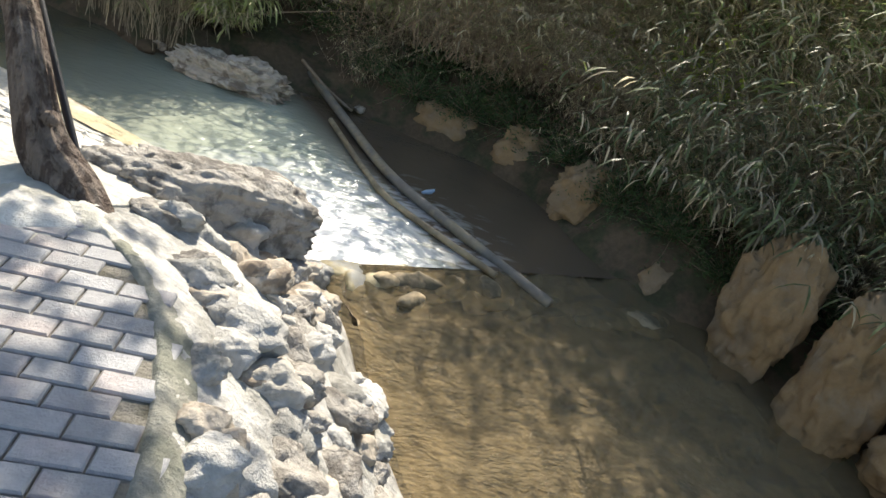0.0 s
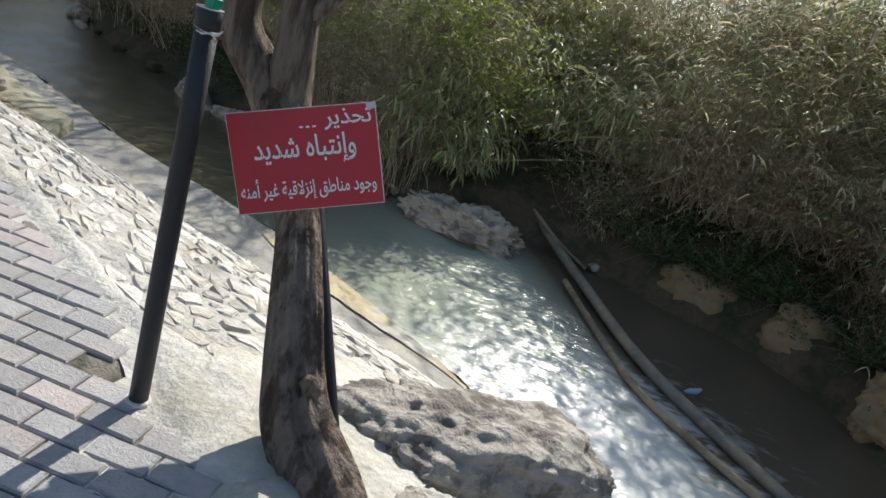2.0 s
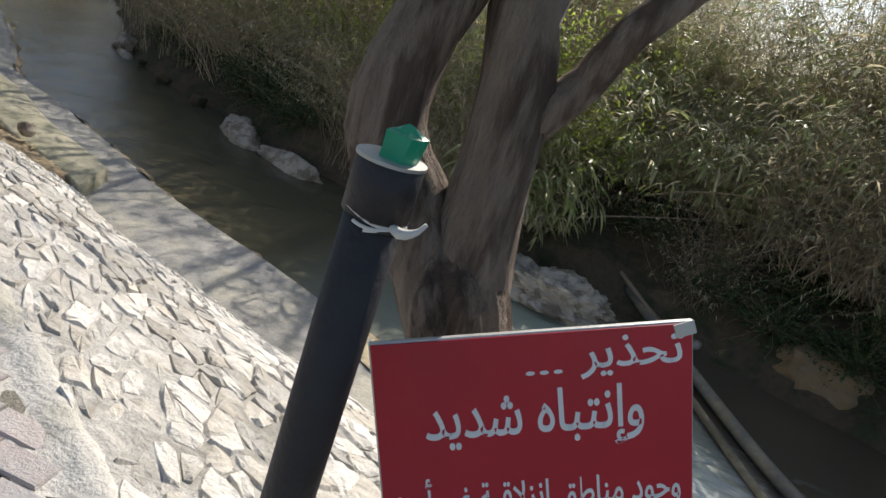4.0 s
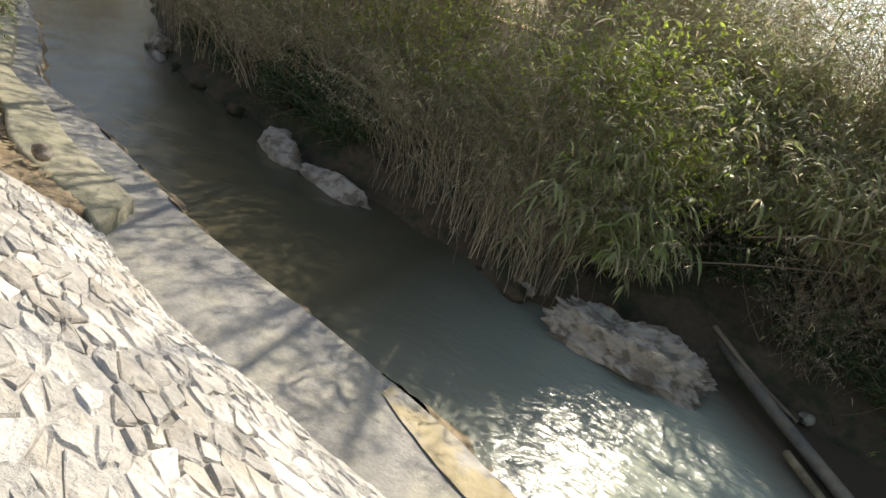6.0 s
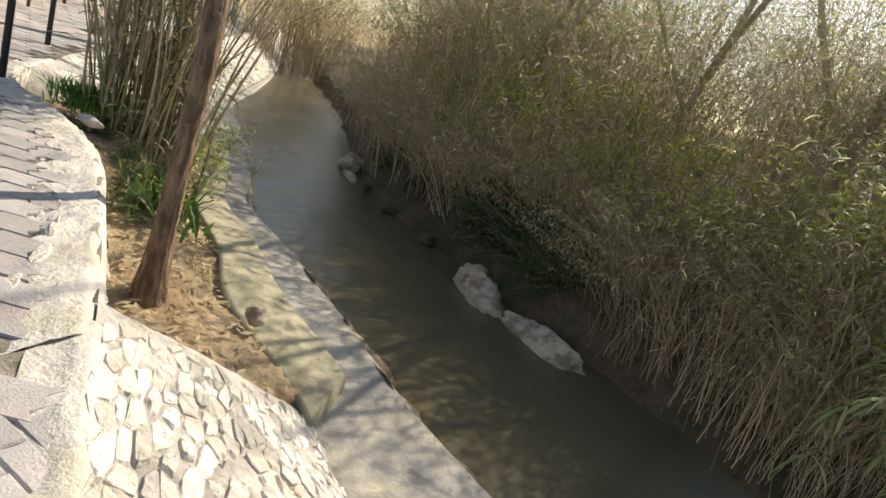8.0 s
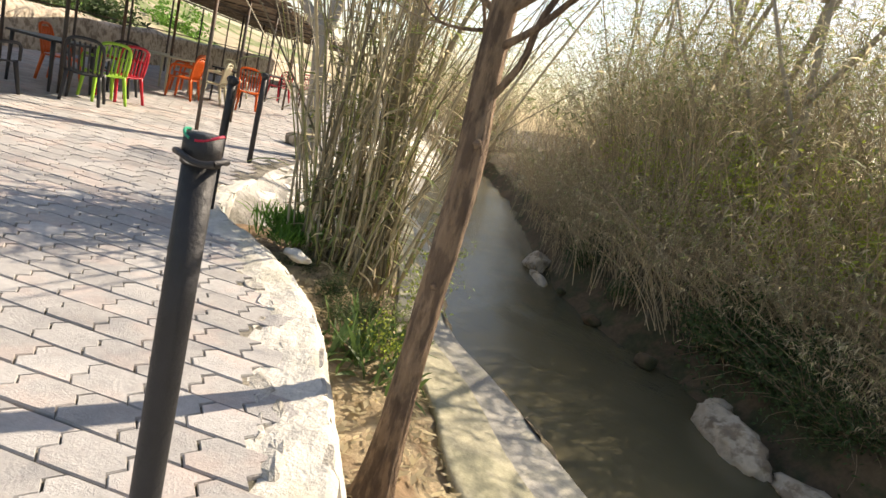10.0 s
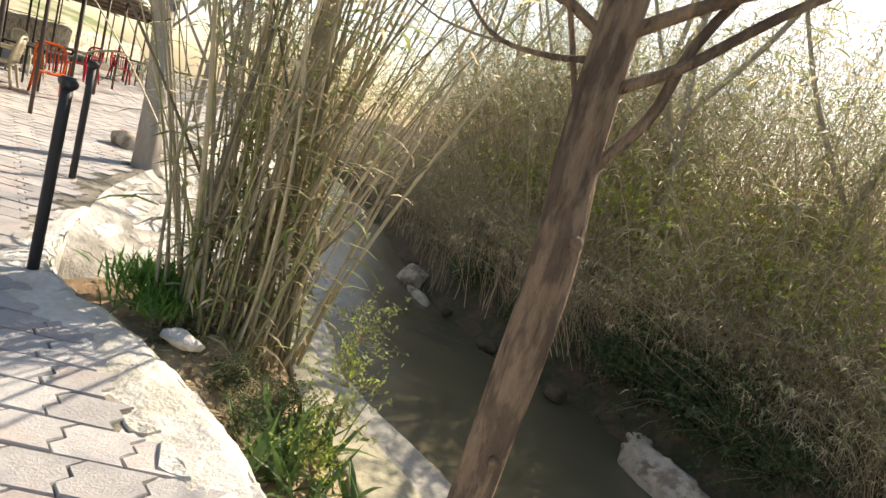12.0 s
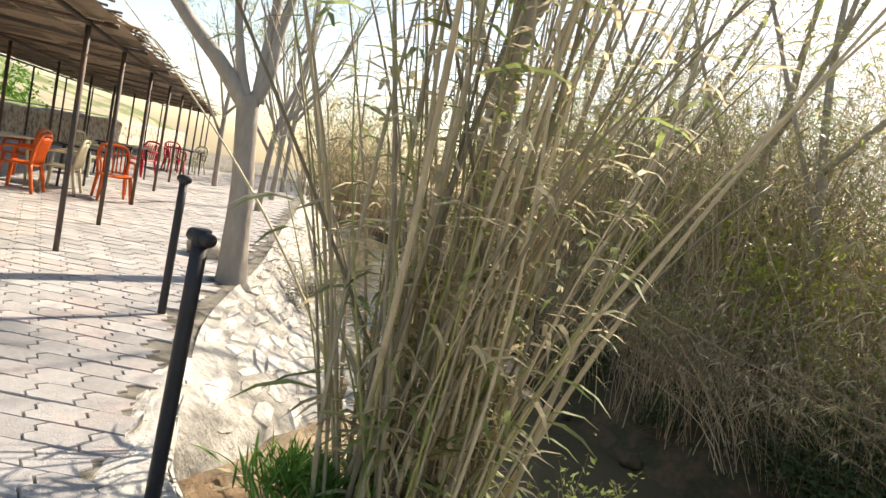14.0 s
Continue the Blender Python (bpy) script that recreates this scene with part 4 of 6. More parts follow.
# ---- railing posts ----
def post(x, y, h, lean=(0, 0), cap="tee", label="", z=0.0):
    root = empty("railing_post", (x, y, z))
    root.matrix_world = pose(x, y, z, lean[0], lean[1], 0)
    v, f = tube_data([(0, 0, -0.08, 0.03), (0, 0, 0.3, 0.03), (0, 0, h * 0.7, 0.03), (0, 0, h, 0.03)], 24)
    mesh_part("pole", raw("pole", v, f), M_POST, root, smooth=True)
    v, f = tube_data([(0, 0, -0.02, 0.044), (0, 0, 0.006, 0.04), (0, 0, 0.009, 0.031)], 14, 0.2)
    mesh_part("footing", raw("footing", v, f), M_LIP, root, "pale mortar collar")
    if cap == "tee":
        v, f = tube_data([(-0.068, 0, h - 0.02, 0.02), (-0.06, 0, h - 0.018, 0.026), (0.06, 0, h - 0.018, 0.026), (0.068, 0, h - 0.02, 0.02)], 14)
        mesh_part("pipe_ring", raw("pipe_ring", v, f), M_POST, root, smooth=True)
        v, f = tube_data([(0, 0, h - 0.05, 0.034), (0, 0, h + 0.012, 0.034), (0, 0, h + 0.014, 0.02)], 16)
        mesh_part("collar", raw("collar", v, f), M_POST, root, smooth=True)
    if cap == "wrapped":
        v, f = tube_data([(0, 0, h - 0.05, 0.0335), (0, 0, h + 0.004, 0.0335), (0, 0, h + 0.006, 0.03)], 20)
        mesh_part("collar", raw("collar", v, f), M_POST, root, smooth=True)
        v, f = tube_data([(0, 0, h + 0.004, 0.0345), (0, 0, h + 0.0075, 0.0345)], 20)
        mesh_part("cap_plate", raw("cap_plate", v, f), M_SIGNBACK, root, "pale metal cap plate")
        v, f = tube_data([(0.004, 0, h, 0.018), (0.006, 0, h + 0.012, 0.019), (0.007, 0.003, h + 0.032, 0.021), (0.006, 0, h + 0.036, 0.008)], 9, 0.3, 9)
        mesh_part("tape", raw("tape", v, f), M_GREENTAPE, root, "crumpled green plastic tape")
        for k in range(4):
            v, f = tube_data([(0.03 * math.cos(a) * 1.05, 0.032 * math.sin(a), h - 0.048 - 0.004 * k + 0.004 * math.sin(a * 2 + k), 0.0018) for a in np.linspace(-2.2 + 0.4 * k, 0.4, 10)], 6)
            mesh_part("cord", raw("cord", v, f), M_CORD if k < 3 else M_POST, root, "knotted white cord")
        v, f = tube_data(spline([(0.026, -0.018, h - 0.05, 0.004), (0.038, -0.02, h - 0.052, 0.006), (0.05, -0.016, h - 0.046, 0.0035), (0.056, -0.012, h - 0.036, 0.002)], 8), 7, 0.3)
        mesh_part("cord_knot", raw("cord_knot", v, f), M_CORD, root, "white cord knot", smooth=True)
    if cap == "ring":
        v, f = tube_data([(0.058 * math.cos(a), 0.04 * math.sin(a), h - 0.016 + 0.004 * math.sin(3 * a), 0.006) for a in np.linspace(0, 2 * math.pi, 24)], 8, cap=False)
        mesh_part("pipe_ring", raw("pipe_ring", v, f), M_POST, root, smooth=True)
        v, f = tube_data([(0, 0, h - 0.03, 0.0335), (0, 0, h + 0.022, 0.0335), (0, 0, h + 0.023, 0.022), (0, 0, h - 0.02, 0.02)], 20)
        mesh_part("collar", raw("collar", v, f), M_POST, root, smooth=True)
        for mat, a0, a1, nm in ((M_GREENTAPE, 3.6, 5.2, "strip of green tape"), (M_REDTAPE, 5.5, 7.2, "strip of red tape"), (M_CORD, 2.9, 6.3, "white cord")):
            lift = 0.02 if mat is not M_CORD else -0.02
            v, f = tube_data([((0.036 if mat is M_CORD else 0.03) * math.cos(a) * 1.05, 0.033 * math.sin(a), h + lift + 0.006 * math.sin(a * 2), 0.0028 if mat is not M_CORD else 0.0022) for a in np.linspace(a0, a1, 10)], 7, 0.15)
            mesh_part("tape" if mat is not M_CORD else "cord", raw("tape", v, f), mat, root, nm)
    return tagged(root, label, "post", "railing posts")


post(-1.95, 2.66, 1.235, (-1.0, 0.9), "wrapped", "black steel post topped with green tape and white cord")
post(-6.418, 4.428, 1.13, (0, 0), "ring", "black steel post with looped pipe and coloured tape")
post(-10.24, 6.02, 1.06, (0, 1.5), "tee", "black steel railing post on the terrace edge")
post(-12.52, 7.33, 1.06, (0, 0.5), "tee", "black steel railing post farther along the terrace")


# ---- pergola ----
pergola = empty("pergola", (-16, 8, 0))
P_INV = Matrix.Translation((16, -8, 0))
PD = np.array((-0.815, 0.58))
PN = np.array((-0.58, -0.815))
P0 = np.array((-11.9, 5.55))


def pergola_at(a, b, z):
    p = P0 + PD * a + PN * b
    return (p[0], p[1], z)


def pergola_part(name, pts, mat, r, sides=8, label=""):
    v, f = tube_data([(*p, r) for p in pts], sides)
    ob = mesh_part(name, raw(name, v, f), mat, pergola, label, True)
    ob.matrix_parent_inverse = P_INV


for a in (3.3, 5.25, 7.8, 10.6, 13.5, 16.5, 20, 24, 28):
    for b in (0.05, 2.1, 4.2):
        pergola_part("post", [pergola_at(a + 0.15 * b, b, -0.02), pergola_at(a + 0.15 * b, b, 2.2)], M_RUST, 0.028)
    pergola_part("crossbeam", [pergola_at(a, -0.2, 2.2), pergola_at(a + 0.6, 4.4, 2.3)], M_RUST, 0.025)
for b in (0.05, 2.1, 4.2):
    pergola_part("beam", [pergola_at(1.2, b, 2.17), pergola_at(30, b, 2.17)], M_RUST, 0.025)
pergola_part("rail", [pergola_at(3.3, 4.2, 1.15), pergola_at(30, 4.2, 1.15)], M_RUST, 0.015)
rng = random.Random(8)
v, f = [], []
for i in range(2600):
    a, b = rng.uniform(1.4, 30), rng.uniform(-0.3, 4.3)
    along_it = rng.random() < 0.3
    L = rng.uniform(0.5, 1.3)
    t = rng.gauss(0, 0.25)
    da, db = (math.cos(t) * L, math.sin(t) * L) if along_it else (math.sin(t) * L, math.cos(t) * L)
    z = 2.24 + rng.uniform(0, 0.14)
    x, y = tube_data([(*pergola_at(a, b, z), 0.011), (*pergola_at(a + da * 0.5, min(b + db * 0.5, 4.5), z + rng.uniform(-0.02, 0.05)), 0.012), (*pergola_at(a + da, min(b + db, 4.6), z + rng.gauss(0, 0.05)), 0.006)], 4, base=len(v), cap=False)
    v += list(x)
    f += y
ob = stuff(mesh_part("roof_mat", raw("roof_mat", v, f), M_MAT, pergola, "ragged brown reed matting"))
ob.matrix_parent_inverse = P_INV
v, f = [], []
for i in range(29):
    for j in range(6):
        b0 = len(v)
        a, b = 1.5 + i, -0.2 + j * 0.76
        for da, db in ((0, 0), (1.02, 0), (1.02, 0.77), (0, 0.77)):
            v.append(pergola_at(a + da, b + db, 2.25 + rng.uniform(-0.01, 0.01)))
        f.append((b0, b0 + 1, b0 + 2, b0 + 3))
ob = stuff(mesh_part("roof_sheet", raw("roof_sheet", v, f), M_MAT, pergola, "woven brown cane sheets"))
ob.matrix_parent_inverse = P_INV
tagged(pergola, "steel-framed pergola roofed with brown reed matting", "pergola")


# ---- plastic chairs and tables ----
def chair(mat, at, rz, label):
    root = empty("plastic_chair", at, rz)
    bm = bmesh.new()
    bmesh.ops.create_grid(bm, x_segments=8, y_segments=8, size=0.22, matrix=pose(0, 0, 0.43))
    for w in bm.verts:
        w.co.z -= 0.025 * (1 - (w.co.x / 0.22) ** 2)
    bmesh.ops.solidify(bm, geom=bm.faces[:], thickness=0.02)
    part("seat", bm, mat, root, smooth=True)
    for i in range(7):
        u = (i - 3) * 0.058
        tube("back_slat", [(u, 0.21, 0.43, 0.014), (u * 1.04, 0.245, 0.62, 0.014), (u * 1.08, 0.285, 0.83 - 0.35 * u * u, 0.014)], mat, root, 5, 6)
    tube("back_frame", [(-0.22, 0.2, 0.42, 0.022), (-0.235, 0.25, 0.7, 0.022), (-0.18, 0.29, 0.85, 0.024), (0, 0.3, 0.88, 0.024), (0.18, 0.29, 0.85, 0.024), (0.235, 0.25, 0.7, 0.022), (0.22, 0.2, 0.42, 0.022)], mat, root, 7, 26)
    for sx in (-1, 1):
        tube("armrest", [(sx * 0.225, 0.24, 0.64, 0.02), (sx * 0.26, 0.05, 0.655, 0.022), (sx * 0.255, -0.17, 0.63, 0.022), (sx * 0.24, -0.21, 0.43, 0.02)], mat, root, 6, 14)
        tube("leg", [(sx * 0.2, -0.19, 0.43, 0.032), (sx * 0.245, -0.235, 0.0, 0.022)], mat, root, 7, 6)
        tube("leg", [(sx * 0.2, 0.19, 0.43, 0.032), (sx * 0.24, 0.27, 0.0, 0.022)], mat, root, 7, 6)
    return tagged(root, label, "chair", "plastic terrace chairs")


def table(mat, at, rz, label):
    root = empty("plastic_table", at, rz)
    bm = bmesh.new()
    box(bm, (0.85, 0.85, 0.035), pose(0, 0, 0.72), 0.012)
    part("tabletop", bm, mat, root)
    for sx in (-1, 1):
        for sy in (-1, 1):
            tube("leg", [(sx * 0.36, sy * 0.36, 0.71, 0.03), (sx * 0.38, sy * 0.38, 0.0, 0.02)], mat, root, 8, 5)
    return tagged(root, label, "table", "plastic terrace tables")


O = "orange plastic armchair with a slatted back on the terrace"
for mat, x, y, rz, lb in [(M_BLACKP, -15.6, 6.15, -110, "black plastic armchair beside a dark table"), (M_LIME, -16.1, 6.5, -80, "lime green plastic armchair on the terrace"), (M_CHAIRRED, -16.55, 6.85, -70, "bright red plastic armchair on the terrace"),
                          (M_ORANGE, -18.75, 8.55, -40, O), (M_ORANGE, -18.6, 9.85, 75, O), (M_BEIGE, -18.95, 9.2, -35, "beige plastic armchair beside an orange one"), (M_ORANGE, -20.2, 9.1, -45, O), (M_ORANGE, -17.6, 6.2, 150, O), (M_BLACKP, -17.3, 7.0, 60, "black plastic armchair facing a dark table"),
                          (M_BEIGE, -21.9, 10.9, 120, "beige plastic armchair under the pergola"), (M_BLACKP, -15.2, 5.0, -130, "black plastic armchair at the terrace table"), (M_CHAIRRED, -23.5, 12.9, 20, "dark red plastic armchair far under the pergola"), (M_BEIGE, -27, 16.5, 20, "pale plastic armchair far along the terrace"), (M_CHAIRRED, -26, 15.2, 80, "dark red plastic armchair far under the pergola")]:
    chair(mat, (x, y, 0), rz, lb)
for mat, x, y, rz, lb in [(M_BLACKP, -16.6, 5.9, 35, "dark plastic table under the pergola"), (M_BEIGE, -15.0, 4.3, 35, "pale grey plastic table at the terrace side"), (M_BLACKP, -19.6, 10.0, 35, "dark plastic table between orange chairs"), (M_BEIGE, -19.9, 8.5, 35, "beige plastic table under the pergola"), (M_BLACKP, -22.7, 12.0, 35, "dark plastic table farther under the pergola"), (M_BLACKP, -26.5, 15.8, 35, "dark plastic table at the far end")]:
    table(mat, (x, y, 0), rz, lb)


# ---- reeds, brush, shrubs ----
def strap(v, f, p, d, length, width, rnd, sag):
    """A strap leaf that arches over, three faces long."""
    side = np.cross(d, (0, 0, 1.0)) + np.array([rnd.gauss(0, 0.2) for _ in range(3)])
    side /= max(np.linalg.norm(side), 1e-6)
    b = len(v)
    q, w = np.array(p, float), np.array(d, float)
    for k, wd in enumerate((0.5, 1.0, 0.7)):
        v.append(q + side * width * wd)
        v.append(q - side * width * wd)
        w = w + np.array((0, 0, -sag))
        w /= np.linalg.norm(w)
        q = q + w * length / 3
    v.append(q)
    f += [(b, b + 1, b + 3, b + 2), (b + 2, b + 3, b + 5, b + 4), (b + 4, b + 5, b + 6)]


def reed_data(seed, n, height, radius, spread, lean, per, leaf, green, sides=3, segs=5, sag=0.35, arch=0.10, bias=(0, 0), low=0.25):
    """Stalks, dry leaves and green leaves of one clump, its base at the origin."""
    rnd = random.Random(seed)
    sv, sf, dv, df, gv, gf = [], [], [], [], [], []
    for _ in range(n):
        p = np.array([rnd.gauss(0, spread), rnd.gauss(0, spread), -0.1])
        d = np.array([rnd.gauss(bias[0], lean), rnd.gauss(bias[1], lean), 1.0])
        d /= np.linalg.norm(d)
        bend = np.array([rnd.gauss(bias[0] * 0.4, arch), rnd.gauss(bias[1] * 0.4, arch), -abs(rnd.gauss(0, arch * 0.5))])
        h, r = rnd.uniform(*height), rnd.uniform(*radius)
        pts = []
        for i in range(segs + 1):
            pts.append((*p, r * (1 - 0.7 * i / segs)))
            if i >= segs * low:
                for _k in range(rnd.choice((per // 2, per, per + 1)) if per > 1 else int(rnd.random() < 0.7)):
                    a = rnd.uniform(0, 6.283)
                    w = d * rnd.uniform(0.2, 0.9) + np.array((math.cos(a), math.sin(a), 0.15)) * 0.8
                    w /= np.linalg.norm(w)
                    q = p + d * rnd.uniform(0, h / segs)
                    L = rnd.uniform(*leaf)
                    if rnd.random() < green * (0.4 + i / segs):
                        strap(gv, gf, q, w, L, L * 0.035 + 0.004, rnd, sag)
                    else:
                        strap(dv, df, q, w, L * 0.9, L * 0.03 + 0.003, rnd, sag * 1.3)
            p = p + d * h / segs
            d = d + bend * rnd.uniform(0.6, 1.3)
            d /= np.linalg.norm(d)
        a, b = tube_data(pts, sides, base=len(sv), cap=False)
        sv += list(a)
        sf += b
    return (sv, sf), (dv, df), (gv, gf)


def reed_thing(name, data, label, category, group, cane=M_REED, dry=M_DRYLEAF, fresh=M_LEAF):
    root = empty(name)
    for nm, (v, f), mat in (("cane_growth", data[0], cane), ("dry_foliage", data[1], dry), ("green_foliage", data[2], fresh)):
        if f:
            stuff(mesh_part(nm, raw(nm, v, f), mat, root))
    return tagged(root, label, category, group)


def shrub_data(seed, twigs, radius, leaf, per, droop=0.2, flat=0.8):
    rnd = random.Random(seed)
    v, f, places = [], [], []
    for _ in range(twigs):
        a, e = rnd.uniform(0, 6.283), rnd.uniform(0.1, 1.4)
        d = np.array((math.cos(a) * math.cos(e), math.sin(a) * math.cos(e), math.sin(e) * flat))
        p, L = np.zeros(3), radius * rnd.uniform(0.5, 1.1)
        pts = []
        for i in range(6):
            pts.append((*p, 0.006 * (1 - 0.14 * i)))
            if i > 1:
                for _k in range(per):
                    places.append((p + np.array([rnd.gauss(0, 0.06 * radius) for _k in range(3)]), d))
            d = d + np.array([rnd.gauss(0, 0.22), rnd.gauss(0, 0.22), rnd.gauss(-droop * 0.3, 0.15)])
            d /= np.linalg.norm(d)
            p = p + d * L / 5
        x, y = tube_data(pts, 3, base=len(v), cap=False)
        v += list(x)
        f += y
    return (v, f), leaf_mesh("leaves", places, rnd, leaf, 2, droop)


def shrub_thing(name, seed, twigs, radius, leaf, per, mat, label, group, droop=0.2, flat=0.8):
    root = empty(name)
    (v, f), lm = shrub_data(seed, twigs, radius, leaf, per, droop, flat)
    stuff(mesh_part("twig_growth", raw("twig_growth", v, f), M_TWIG, root))
    stuff(mesh_part("foliage", lm, mat, root))
    return tagged(root, label, "shrub", group)


def scatter(protos, spots):
    """Puts copies of the clumps at spots (x, y, z, turn, size); the first of each kind is moved to its own first spot."""
    used = set()
    for i, (x, y, z, a, k) in enumerate(spots):
        ob = protos[i % len(protos)]
        m = pose(x, y, z, 0, 0, a)
        if ob.name in used:
            ob = copy_thing(ob, m)
        else:
            used.add(ob.name)
            ob.matrix_basis = m
        ob.scale = (k, k, k)


def bank_spot(s, d, sink=0.32):
    p = along(FAR_A, s) + along(OUT_A, s) * d
    return p[0], p[1], p[2] + far_height(d) - sink


def sunny_cap(x, y):
    """Height to which the brush stays low where the sun reaches the pool."""
    if -2.9 < x < 0.2:
        return 0.8 * (y - 8.3) - 1.2
    if 0.2 <= x < 3.8:
        return 0.8 * (y - 5.0) - 1.4
    return 0.8 * (y - 6.9) - 1.2 if -5.0 < x <= -2.9 else 99.0


G_REED = "reeds on the far bank"
# where grass fans and hanging brush grow on the far bank
FAN_SPOTS = [(-3.1, 10.0, 0.2), (-3.0, 9.8, -0.3), (-2.6, 9.7, -0.55), (-2.3, 12.2, 1.0), (-2.0, 12.6, 1.2), (-1.5, 12.4, 1.1), (-2.7, 12.0, 0.9),
             (-1.0, 12.3, 1.0), (-0.4, 12.0, 0.8), (-1.3, 13.2, 1.7), (-0.2, 12.8, 1.4), (0.4, 11.0, 0.9), (-2.4, 13.2, 1.7), (1.0, 10.2, 0.9), (-2.2, 11.0, 0.2), (-1.4, 11.2, 0.3), (-0.6, 11.0, 0.2)]
TWIG_SPOTS = [(0.5, 10.0, 0.2), (0.9, 10.2, 0.7), (1.0, 9.8, 0.3), (1.4, 10.0, 0.8), (1.7, 9.7, 0.4), (2.1, 9.8, 0.8), (2.5, 9.5, 0.5), (3.0, 9.3, 0.6), (1.1, 10.6, 1.2), (1.8, 10.3, 1.2),
              (2.7, 9.9, 1.3), (3.4, 8.9, 0.4), (3.8, 8.4, 0.3), (3.3, 9.5, 1.1), (0.2, 11.2, 0.7), (-0.4, 11.8, 0.6)]
reeds = [reed_thing("reed_clump", reed_data(200 + i, 42, (2.4, 3.8), (0.005, 0.011), 0.3, 0.25, 5, (0.16, 0.45), 0.4, arch=0.17), "tall dry reeds with some green leaves on the bank", "reeds", G_REED) for i in range(4)]
stems = [reed_thing("reed_stand", reed_data(210 + i, 56, (2.1, 3.9), (0.003, 0.0075), 0.32, 0.2, 4, (0.06, 0.22), 0.4, arch=0.15, low=0.42), "dense stand of thin brown stems with few small leaves", "reeds", G_REED) for i in range(4)]
overhang = [reed_thing("overhanging_stems", reed_data(215 + i, 38, (1.8, 3.2), (0.003, 0.007), 0.3, 0.2, 3, (0.06, 0.2), 0.22, arch=0.14, bias=(-0.08, -0.3), low=0.5, segs=6), "thin brown stems arching out over the water", "reeds", G_REED) for i in range(2)]
wisps = [reed_thing("tall_wisps", reed_data(225 + i, 24, (3.6, 5.6), (0.003, 0.007), 0.5, 0.17, 4, (0.05, 0.16), 0.55, arch=0.1, low=0.5, segs=7), "tall sparse stems with small yellow-green leaves", "reeds", G_REED, fresh=M_BUD) for i in range(2)]
fans = [reed_thing("grass_fan", reed_data(228 + i, 60, (0.5, 1.1), (0.0015, 0.003), 0.16, 0.55, 5, (0.16, 0.4), 0.5, sag=0.5, arch=0.3, segs=4), "arching pale green grass hanging from the bank", "grass", "grass on the far bank", fresh=M_FAN) for i in range(2)]
twiggy = [reed_thing("hanging_brush", reed_data(232 + i, 70, (1.0, 2.0), (0.0016, 0.0036), 0.3, 0.9, 2, (0.03, 0.09), 0.2, arch=0.3, bias=(-0.35, -0.45), segs=6), "tangle of dry twigs hanging over the dark bank", "brush", "dry brush on the far bank", cane=M_REED) for i in range(2)]
brush = [reed_thing("dry_brush", reed_data(220 + i, 85, (0.9, 2.1), (0.0025, 0.005), 0.3, 0.5, 3, (0.05, 0.16), 0.15, arch=0.24), "tangled dry brown brush with fine stems", "brush", "dry brush on the far bank", cane=M_TWIG) for i in range(3)]
# dark leaf and stalk materials paint the shade on these reeds
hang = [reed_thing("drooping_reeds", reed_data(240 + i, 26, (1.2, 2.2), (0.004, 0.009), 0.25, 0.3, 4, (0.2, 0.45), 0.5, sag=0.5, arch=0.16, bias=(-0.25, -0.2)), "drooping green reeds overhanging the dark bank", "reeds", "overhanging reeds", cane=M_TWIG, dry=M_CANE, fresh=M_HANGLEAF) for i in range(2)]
root_reeds = [reed_thing("bank_stalks", reed_data(250 + i, 44, (0.8, 1.6), (0.003, 0.007), 0.3, 0.14, 1, (0.06, 0.14), 0.1, arch=0.1), "bare dry stalks hanging at the undercut bank", "reeds", "stalks at the waterline") for i in range(2)]
shrubs = [shrub_thing("dark_shrub", 260 + i, 70, 0.75, 0.055, 5, M_BUSHLEAF, "dense dark green shrub above the waterline", "dark shrubs") for i in range(2)]
sprays = [shrub_thing("bright_shrub", 270 + i, 40, 1.2, 0.085, 2, M_BUD, "sparse shrub with bright yellow-green leaves", "bright shrubs", 0.5, 1.1) for i in range(2)]

rng = random.Random(77)
spots = []
for s0 in np.arange(2.0, 25, 0.32):
    for d in (1.0, 1.7, 2.5, 3.5, 4.8, 6.4):
        s = s0 + rng.uniform(-0.15, 0.15)
        dd = d + rng.uniform(-0.3, 0.3)
        if s > 20 and rng.random() < 0.2 or rng.random() < (0.8 if 8 < s < 18 and d > 2.2 else 0.42 if 12.5 < s < 18.5 else 0.3):
            continue
        x, y, z = bank_spot(s, dd)
        if -6.5 < x < -1.5 and y > 10.6 and rng.random() < 0.75:
            continue
        k = rng.uniform(0.8, 1.1) * (1.0 if s < 12 else 0.95 if s < 15 else 1.1 if s < 18 else 1.25)
        if s < 11.6 and d < 2.2 or s < 7 and d < 1.5 or s > 14.2 and d < 1.3:
            continue
        top = z + 3.1 * k
        if top > sunny_cap(x, y):
            k *= max((sunny_cap(x, y) - z) / (top - z), 0.0)
            if k < 0.35:
                continue
        spots.append((x, y, z, rng.uniform(0, 360), k))
for _ in range(60):
    x, y = rng.uniform(-6, 9), rng.uniform(9.5, 19)
    if x < 1.2 and y < 13.5 or x < 2.2 and y < 11:
        continue
    k = rng.uniform(1.0, 1.35)
    top = 0.3 + 3.1 * k
    if top > sunny_cap(x, y):
        k *= max((sunny_cap(x, y) - 0.3) / 3.1 / k, 0.3)
    spots.append((x, y, 0.2 + 0.06 * max(y - 11, 0), rng.uniform(0, 360), k))
for s0 in np.arange(11.5, 21, 0.36):
    x, y, z = bank_spot(s0, rng.uniform(10.0, 13.0))
    spots.append((x, y, z, rng.uniform(0, 360), rng.uniform(1.0, 1.35)))
